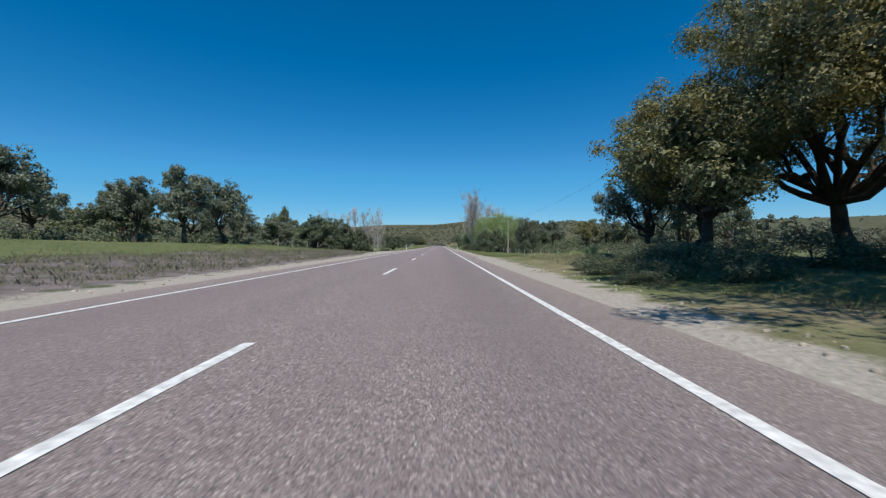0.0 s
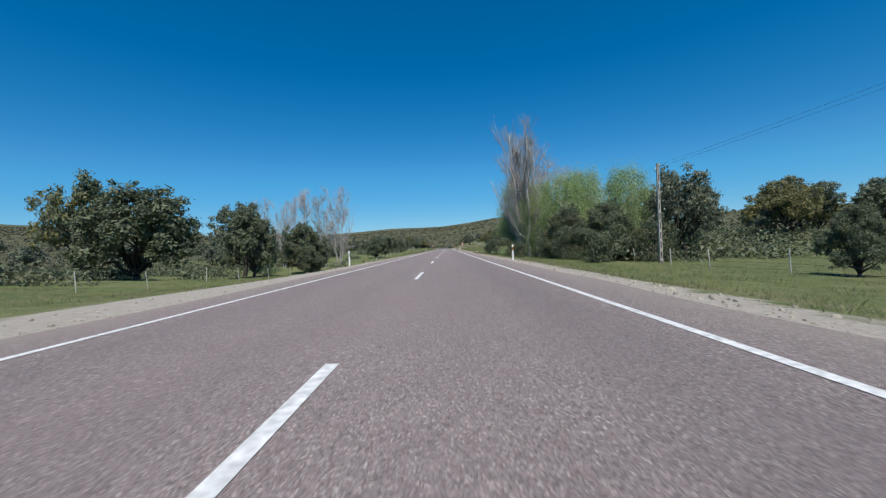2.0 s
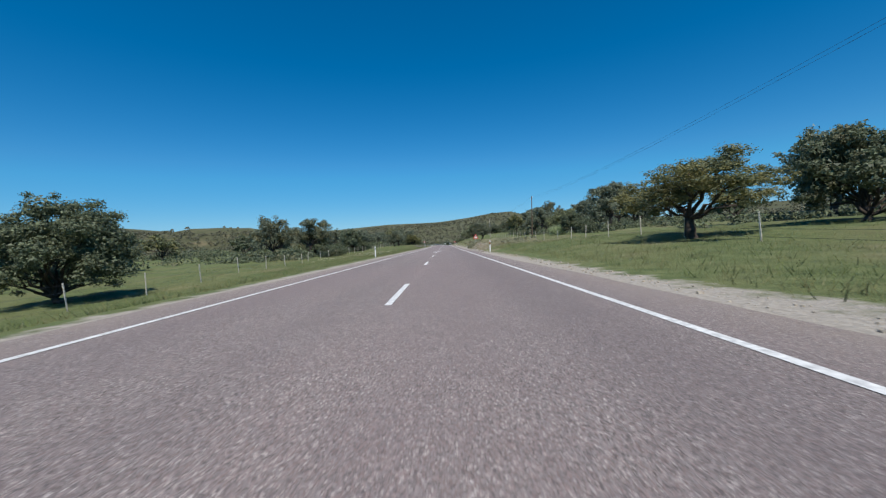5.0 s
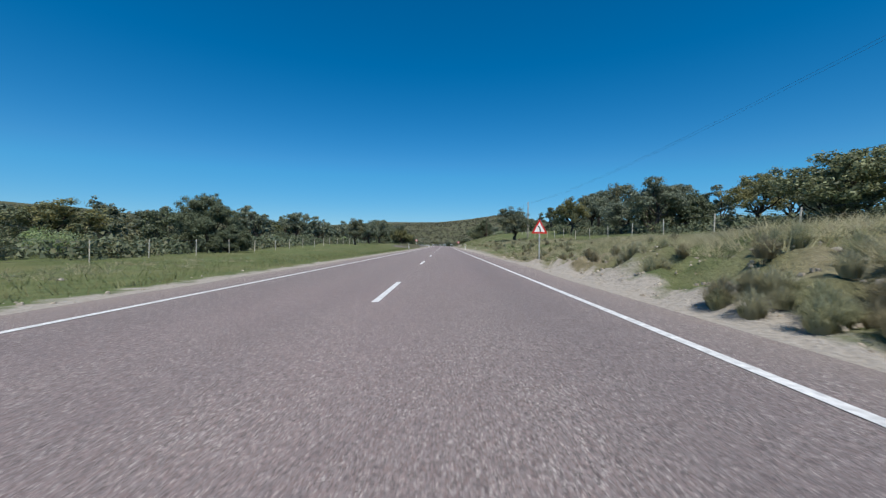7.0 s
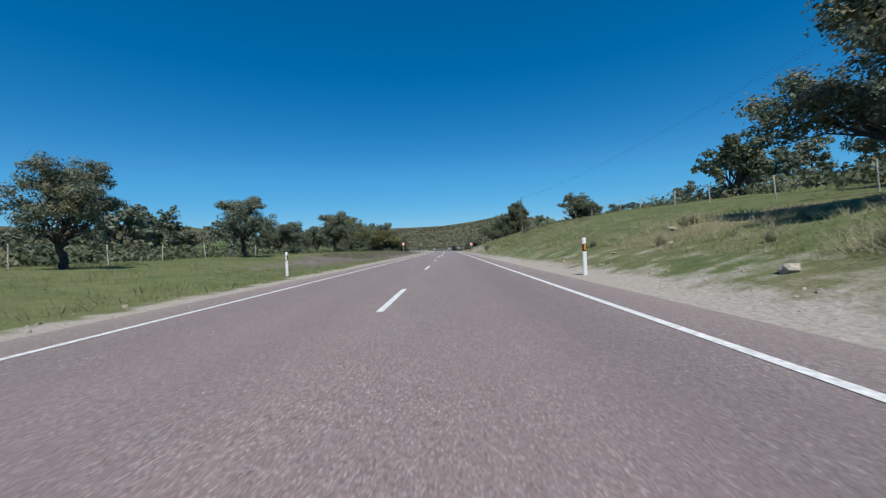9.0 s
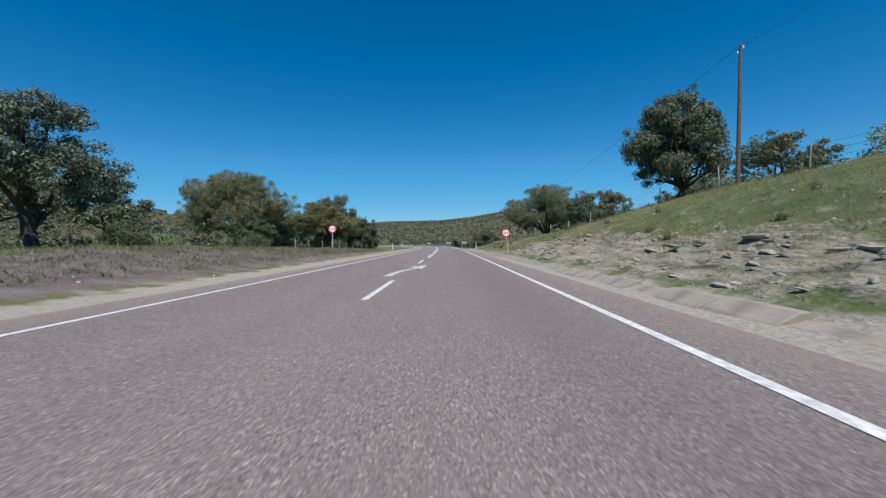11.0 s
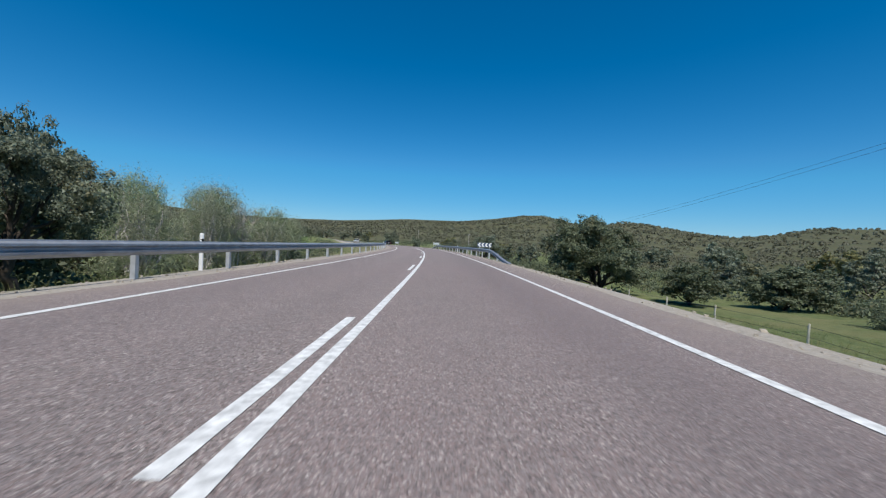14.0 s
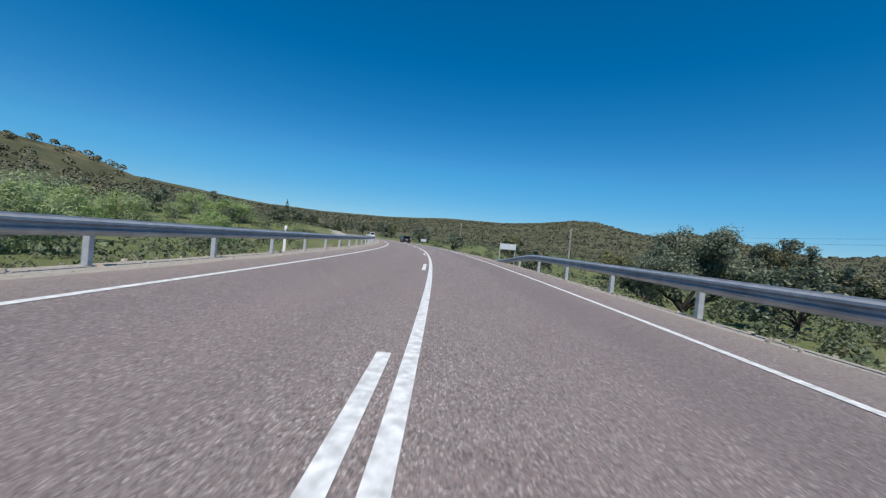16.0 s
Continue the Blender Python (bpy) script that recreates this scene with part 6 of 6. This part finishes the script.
def field_gate(m):
    """A tall leaf of upright galvanised slats between two posts."""
    ob = thing("field_gate", "tall open gate of upright galvanised slats between two posts", "gate", m=m)
    for x, y, h in ((0, 0, 2.3), (1.2, 2.2, 1.95)):
        bm = bmesh.new()
        rod(bm, x, y, -0.4, h, 0.12, 0.12, 0.02)
        part("gate_post", bm, M_STAKE, ob, "weathered pale post")
    along = Vector((1.2, 2.2, 0)).normalized()
    turn = math.degrees(math.atan2(along.y, along.x))
    for z in (0.2, 1.1, 2.0):
        bm = box(bmesh.new(), 1.25, 0, z, 2.26, 0.03, 0.05, 0.005)
        part("rail", bm, M_POST_STEEL, ob, "galvanised rail", pose(0, 0, 0, 0, 0, turn))
    me = mesh_of("slat", [(x, y, z) for z in (0.1, 2.2) for x, y in ((-0.055, -0.012), (0.055, -0.012), (0.055, 0.012), (-0.055, 0.012))], [(0, 1, 5, 4), (1, 2, 6, 5), (2, 3, 7, 6), (3, 0, 4, 7), (4, 5, 6, 7), (3, 2, 1, 0)], M_POST_STEEL)
    for k in range(15):
        q = along * (0.16 + 0.155 * k)
        part("slat", me, None, ob, "", pose(q.x + 0.02, q.y - 0.02, 0, 0, 0, turn))
    return ob


field_gate(at(147.3, 12.05))
plaque = thing("field_plaque", "small white plaque on a short stake in the meadow", "sign", m=at(157, 21.5))
bm = bmesh.new()
rod(bm, 0, 0.02, -0.2, 0.9, 0.04)
part("stake", bm, M_STAKE, plaque)
part("plate", plate(bmesh.new(), rounded([(-0.17, 0.5), (0.17, 0.5), (0.17, 1.0), (-0.17, 1.0)], 0.02), -0.01, 0.008), M_WHITE, plaque)


# ---- stones ----
def stone_mesh(seed, name, mat=None):
    rng = np.random.RandomState(seed)
    bm = bmesh.new()
    bmesh.ops.create_icosphere(bm, subdivisions=2, radius=1)
    cuts = rng.normal(size=(7, 3))
    cuts /= np.linalg.norm(cuts, axis=1)[:, None]
    lim = rng.uniform(0.45, 0.85, 7)
    for v in bm.verts:
        p = np.array(v.co)
        for c, l in zip(cuts, lim):
            d = p @ c
            if d > l:
                p = p - c * (d - l) * 0.9
        v.co = Vector(p * (1 + 0.06 * rng.normal()))
    bmesh.ops.scale(bm, vec=(1.0, 0.8, 0.6), verts=bm.verts)
    me = bpy.data.meshes.new(name)
    bm.to_mesh(me)
    bm.free()
    me.materials.append(mat or M_STONE)
    return me


STONES = [stone_mesh(60 + k, "rock") for k in range(6)]
srng = random.Random(9)
for s0, s1, o0, o1, n, r0, r1 in ((328, 372, 6.0, 8.2, 16, 0.07, 0.22), (206, 242, 6.0, 8.6, 26, 0.05, 0.13), (246, 300, 6.2, 10, 16, 0.1, 0.26), (320, 375, 9.5, 16, 9, 0.06, 0.13), (118, 148, 6.0, 7.2, 3, 0.06, 0.12),
                                  (94, 112, -7.2, -6.4, 3, 0.1, 0.25), (200, 240, -11, -7, 10, 0.08, 0.22), (320, 380, -12, -7, 14, 0.08, 0.2), (40, 60, -10, -8, 4, 0.1, 0.2), (372, 384, 5.6, 8, 8, 0.08, 0.2), (415, 424, 5.9, 8.4, 22, 0.06, 0.2), (125, 148, 5.1, 5.8, 12, 0.06, 0.2)):
    for _ in range(n):
        s, off, r = srng.uniform(s0, s1), srng.uniform(o0, o1), srng.uniform(r0, r1)
        rock = new("rock", STONES[srng.randrange(6)])
        rock.matrix_basis = at(s, off, srng.uniform(0, 360), 0.1 * r) @ Matrix.Diagonal((r, r, r * srng.uniform(0.5, 1.0), 1))
        tagged(rock, "pale grey limestone rock lying on the verge", "rock", "verge rocks")
LEDGES = [stone_mesh(80 + k, "rock", M_SCHIST) for k in range(4)]
CLODS = [stone_mesh(90 + k, "rock", M_CLAY) for k in range(4)]
for kit, words, s0, s1, o0, o1, n, lo, hi in ((LEDGES, "jutting grey slab of layered rock in the bank", 346, 373, 5.7, 7.8, 85, 0.08, 0.26), (LEDGES, "flat grey slab of layered rock in the bank", 328, 346, 5.8, 7.4, 16, 0.05, 0.14),
                                              (CLODS, "lump of crumbling reddish earth in the cut bank", 205, 218, 5.2, 7.0, 40, 0.05, 0.17)):
    for _ in range(n):
        s, off, r = srng.uniform(s0, s1), srng.uniform(o0, o1), srng.uniform(lo, hi)
        long, flat = (1.5, 0.42) if kit is LEDGES else (1.0, 0.8)
        rock = new("rock", kit[srng.randrange(4)])
        rock.matrix_basis = at(s, off, 90 + srng.uniform(-25, 25), -0.06 * r) @ pose(0, 0, 0, srng.uniform(0, 20), srng.uniform(-14, 4)) @ Matrix.Diagonal((r * long, r * 0.8, r * flat, 1))
        tagged(rock, words, "rock", "bank rocks")


def grass_clump(seed, H, blade_count, mat):
    """A dome of wiry arching blades."""
    rng = np.random.RandomState(seed)
    n = blade_count
    a, f = rng.uniform(0, 2 * math.pi, n), rng.rand(n) ** 0.6
    way = np.stack([np.cos(a), np.sin(a)], 1)
    foot = np.concatenate([way * (0.22 * H * f)[:, None], np.full((n, 1), -0.03)], 1)
    tall = H * rng.uniform(0.6, 1.1, n) * (1 - 0.3 * f)
    mid = foot + np.concatenate([way * (0.2 * H * f)[:, None], (0.7 * tall)[:, None]], 1)
    tip = foot + np.concatenate([way * (0.5 * H * f * rng.uniform(0.6, 1.3, n))[:, None], (tall * (1 - 0.2 * f))[:, None]], 1) + rng.normal(scale=0.05 * H, size=(n, 3))
    w = 0.0095 * H * rng.uniform(0.7, 1.5, n)
    side = np.stack([-np.sin(a + 0.5) * w, np.cos(a + 0.5) * w, np.zeros(n)], 1)
    return array_mesh("blades", np.concatenate([np.stack([foot - side, foot + side, mid], 1), np.stack([mid - side * 0.8, mid + side * 0.8, tip], 1)]), mat)


CLUMPS = [grass_clump(120 + k, 1.0, 700, M_TUSSOCK if k < 3 else M_DRY) for k in range(4)]
for s0, s1, o0, o1, n, lo, hi in ((217, 224.5, 4.85, 5.9, 42, 0.32, 0.52), (222, 232, 5.8, 7.4, 22, 0.35, 0.55), (232, 243, 6.2, 8.0, 18, 0.35, 0.55), (246, 280, 7.4, 12.5, 74, 0.28, 0.62), (276, 300, 7.2, 11, 14, 0.3, 0.55), (218, 240, 9.5, 16, 22, 0.35, 0.6), (392, 414, 6.8, 12, 24, 0.3, 0.55), (203, 216, 7.4, 10, 8, 0.3, 0.5), (332, 372, 7.5, 13, 20, 0.25, 0.4), (410, 418, 7.5, 11, 6, 0.25, 0.4)):
    for _ in range(n):
        s, off, r = srng.uniform(s0, s1), srng.uniform(o0, o1), srng.uniform(lo, hi)
        clump = new("grass_clump", CLUMPS[srng.randrange(4)])
        clump.matrix_basis = at(s, off, srng.uniform(0, 360)) @ Matrix.Diagonal((r * srng.uniform(0.8, 1.2), r, r, 1))
        tagged(clump, "domed olive-grey clump of wiry grass on the bank", "grass clump", "grass clumps")
boulder = new("rock", STONES[2])
boulder.matrix_basis = at(125.0, 5.6, 70, 0.06) @ Matrix.Diagonal((0.5, 0.42, 0.42, 1))
tagged(boulder, "large pale limestone boulder at the edge of the gravel", "rock", "verge rocks")
mound = new("earth_mound", stone_mesh(99, "earth_mound"))
mound.data.materials[0] = M_GROUND
mound.matrix_basis = at(99, -7.6, 10, -0.25) @ Matrix.Diagonal((1.7, 3.4, 1.7, 1))
tagged(mound, "low mound of bare sandy earth beside the road", "mound")


def build_pebbles():
    rng = np.random.RandomState(17)
    S, O = [], []
    for n, s0, s1, o0, o1 in ((1900, 36, 130, 4.9, 6.0), (400, -4, 36, 5.0, 6.0), (900, 130, 200, 4.9, 5.6), (1800, 200, 238, 4.9, 7.4), (700, 238, 252, 5.2, 7), (2000, 330, 378, 5.5, 8.4), (600, 378, 400, 5.0, 6.2), (700, 250, 322, 5.1, 6.4), (500, 325, 384, 9, 12), (700, 384, 460, 5.0, 6.0), (700, 413, 425, 5.6, 8.6), (1800, 420, 540, -6.6, -4.9), (1800, 450, 540, 4.95, 6.1),
                              (1200, -4, 120, -6.6, -4.8), (700, 318, 420, -7.4, -4.9), (500, 200, 318, -6.0, -4.8)):
        S.append(rng.uniform(s0, s1, n))
        O.append(rng.uniform(o0, o1, n))
    S, O = np.concatenate(S), np.concatenate(O)
    X, Y = spot(S, O)
    Z = height(S, O, X, Y)
    r = 0.012 + 0.042 * rng.rand(len(S)) ** 4
    ang = np.arange(5) * 2 * math.pi / 5
    low, top = np.stack([np.cos(ang), np.sin(ang), np.full(5, -0.25)], 1), np.stack([0.68 * np.cos(ang + 0.5), 0.68 * np.sin(ang + 0.5), np.full(5, 0.6)], 1)
    tri = np.array([(k, (k + 1) % 5, k + 5) for k in range(5)] + [((k + 1) % 5, (k + 1) % 5 + 5, k + 5) for k in range(5)] + [(5, 6, 7), (5, 7, 8), (5, 8, 9)])
    p = np.concatenate([low, top])[None] * r[:, None, None] * rng.uniform(0.65, 1.3, (len(S), 10, 1)) * rng.uniform(0.7, 1.4, (len(S), 1, 3)) + np.stack([X, Y, Z + 0.2 * r], 1)[:, None]
    tagged(new("pebbles", array_mesh("pebbles", p[:, tri].reshape(-1, 3, 3), M_STONE)), "loose pale gravel along the edge of the asphalt", "gravel", kind="stuff")


build_pebbles()


# ---- vehicles ahead on the bend ----
M_CAR = plain("dark_car_paint", (0.012, 0.014, 0.02), 0.3, 0.0, 0.6, vary=0.1, depth=0.0005)
M_VAN = plain("white_van_paint", (0.75, 0.75, 0.74), 0.35, 0.0, 0.5, vary=0.06, depth=0.0005)
M_GLASS = plain("dark_glass", (0.01, 0.012, 0.014), 0.08, 0.0, 0.7, vary=0.1, depth=0.0002)
M_TYRE = plain("tyre_rubber", (0.02, 0.02, 0.02), 0.85, vary=0.2, scale=20)
M_LAMP = plain("red_lamp_glass", (0.4, 0.02, 0.015), 0.2, vary=0.1)


def loft(bm, sections):
    """A hull through closed sections given as (y, list of (x, z))."""
    rings = [[bm.verts.new((x, y, z)) for x, z in pts] for y, pts in sections]
    for a, b in zip(rings, rings[1:]):
        n = len(a)
        for i in range(n):
            bm.faces.new((a[i], a[(i + 1) % n], b[(i + 1) % n], b[i]))
    bm.faces.new(rings[0][::-1])
    bm.faces.new(rings[-1])
    bmesh.ops.recalc_face_normals(bm, faces=bm.faces)
    return bm


def vehicle(name, label, category, m, paint, L, W, H, belt, roof_from, roof_to):
    """A car or van seen from behind: hull, cabin, windows, lamps, bumper and wheels."""
    ob = thing(name, label, category, m=m)
    w = W / 2

    def ring(k, z0, z1):
        return [(-w * k, z0 + 0.1), (-w * k * 0.96, z0), (w * k * 0.96, z0), (w * k, z0 + 0.1), (w * k, z1 - 0.12), (w * k * 0.93, z1), (-w * k * 0.93, z1), (-w * k, z1 - 0.12)]
    bm = loft(bmesh.new(), [(-L / 2, ring(0.9, 0.34, belt - 0.1)), (-L / 2 + 0.15, ring(0.98, 0.26, belt)), (0, ring(1.0, 0.24, belt)), (L / 2 - 0.5, ring(0.98, 0.26, belt - 0.12)), (L / 2, ring(0.86, 0.34, belt - 0.3))])
    body = part("body", bm, paint, ob)
    bm = loft(bmesh.new(), [(-L / 2 + 0.05, [(-w * 0.86, belt - 0.02), (w * 0.86, belt - 0.02), (w * 0.84, belt + 0.02), (-w * 0.84, belt + 0.02)]),
                            (roof_from, [(-w * 0.92, belt - 0.02), (w * 0.92, belt - 0.02), (w * 0.74, H), (-w * 0.74, H)]), (roof_to, [(-w * 0.92, belt - 0.02), (w * 0.92, belt - 0.02), (w * 0.74, H), (-w * 0.74, H)]),
                            (roof_to + 0.85, [(-w * 0.88, belt - 0.04), (w * 0.88, belt - 0.04), (w * 0.85, belt + 0.0), (-w * 0.85, belt + 0.0)])])
    part("cabin", bm, paint, ob)
    a, b = Vector((0, -L / 2 + 0.05, belt)), Vector((0, roof_from, H))
    back = (b - a)
    nrm = Vector((0, -back.z, back.y)).normalized()
    pts = [a.lerp(b, f) + Vector((x * w, 0, 0)) + nrm * 0.012 for f, x in ((0.12, -0.74), (0.12, 0.74), (0.88, 0.64), (0.88, -0.64))]
    bm = bmesh.new()
    bm.faces.new([bm.verts.new(p) for p in pts])
    bmesh.ops.solidify(bm, geom=bm.faces[:], thickness=-0.01)
    part("rear_window", bm, M_GLASS, ob, "dark rear window")
    for side in (-1, 1):
        bm = bmesh.new()
        bm.faces.new([bm.verts.new(p) for p in ((side * w * 0.895, roof_from + 0.25, belt + 0.08), (side * w * 0.895, roof_to + 0.35, belt + 0.08), (side * w * 0.78, roof_to, H - 0.1), (side * w * 0.78, roof_from + 0.15, H - 0.1))])
        bmesh.ops.solidify(bm, geom=bm.faces[:], thickness=0.02)
        part("side_window", bm, M_GLASS, ob, "dark side window")
        bm = bmesh.new()
        box(bm, side * w * 0.78, -L / 2 + 0.03, belt - 0.22, 0.22, 0.08, 0.2, 0.02)
        part("tail_lamp", bm, M_LAMP, ob, "red tail lamp")
        bm = bmesh.new()
        box(bm, side * (w + 0.08), roof_to + 0.5, belt + 0.06, 0.16, 0.1, 0.12, 0.03)
        part("mirror", bm, paint, ob)
        for y in (-L * 0.31, L * 0.31):
            bm = lathe(bmesh.new(), [(0.2, -0.1), (0.3, -0.1), (0.325, -0.06), (0.325, 0.06), (0.3, 0.1), (0.2, 0.1)], 20)
            wheel = part("wheel", bm, M_TYRE, ob, "black tyre", pose(side * (w - 0.1), y, 0.325, 0, 90, 0))
            bm = lathe(bmesh.new(), [(0.19, -0.09), (0.205, 0.0), (0.19, 0.09)], 16)
            part("rim", bm, M_STEEL, wheel, "steel rim")
    bm = bmesh.new()
    box(bm, 0, -L / 2 - 0.02, 0.46, W * 0.9, 0.16, 0.2, 0.04)
    part("bumper", bm, M_BLACK if paint is M_VAN else paint, ob)
    bm = bmesh.new()
    box(bm, 0, -L / 2 - 0.02, belt - 0.24, 0.5, 0.02, 0.11, 0.004)
    part("plate_bar", bm, M_WHITE, ob, "plain pale plate")
    return ob


def on_lane(s, off):
    x, y, h = on_road(s, off)
    return pose(x, y, 0.004, 0, 0, math.degrees(h))


vehicle("car", "dark estate car driving ahead in the lane", "car", on_lane(586, 1.75), M_CAR, 4.4, 1.8, 1.5, 0.92, -1.5, 0.5)
vehicle("van", "small white van driving ahead on the bend", "van", on_lane(640, 1.75), M_VAN, 4.6, 1.9, 1.95, 1.05, -2.1, 0.7)


# ---- the sloping concrete kerb along the cut bank ----
def build_kerb():
    kerb = tagged(new("kerb"), "sloping pale concrete kerb slabs at the foot of the bank", "kerb", kind="structure")
    meshes = []
    for k in range(4):
        rng = np.random.RandomState(70 + k)
        bm = bmesh.new()
        L, prof = 1.16, [(0.0, -0.12), (0.0, 0.01), (0.05, 0.045), (0.3, 0.15), (0.42, 0.15), (0.46, -0.12)]
        a = [bm.verts.new((x, -L / 2, z + rng.uniform(-0.01, 0.01))) for x, z in prof]
        b = [bm.verts.new((x, L / 2, z + rng.uniform(-0.01, 0.01))) for x, z in prof]
        n = len(prof)
        for i in range(n):
            bm.faces.new((a[i], a[(i + 1) % n], b[(i + 1) % n], b[i]))
        bm.faces.new(a)
        bm.faces.new(b[::-1])
        bmesh.ops.recalc_face_normals(bm, faces=bm.faces)
        bmesh.ops.bevel(bm, geom=[e for e in bm.edges if abs(e.verts[0].co.y - e.verts[1].co.y) < 0.1], offset=0.012, segments=1, affect="EDGES")
        me = bpy.data.meshes.new("slab")
        bm.to_mesh(me)
        bm.free()
        me.materials.append(M_KERB)
        meshes.append(me)
    rng = random.Random(4)
    for s0, s1 in ((196, 211), (318, 374)):
        s = s0
        while s < s1:
            x, y, h = on_road(s, (4.5 if s < 300 else 4.78) + rng.uniform(-0.03, 0.03))
            part("slab", meshes[rng.randrange(4)], None, kerb, "", pose(x, y, -0.03 + rng.uniform(-0.03, 0.03), rng.uniform(-1.5, 1.5), rng.uniform(-5, 5), math.degrees(h) + rng.uniform(-2.5, 2.5)))
            s += 1.2


build_kerb()
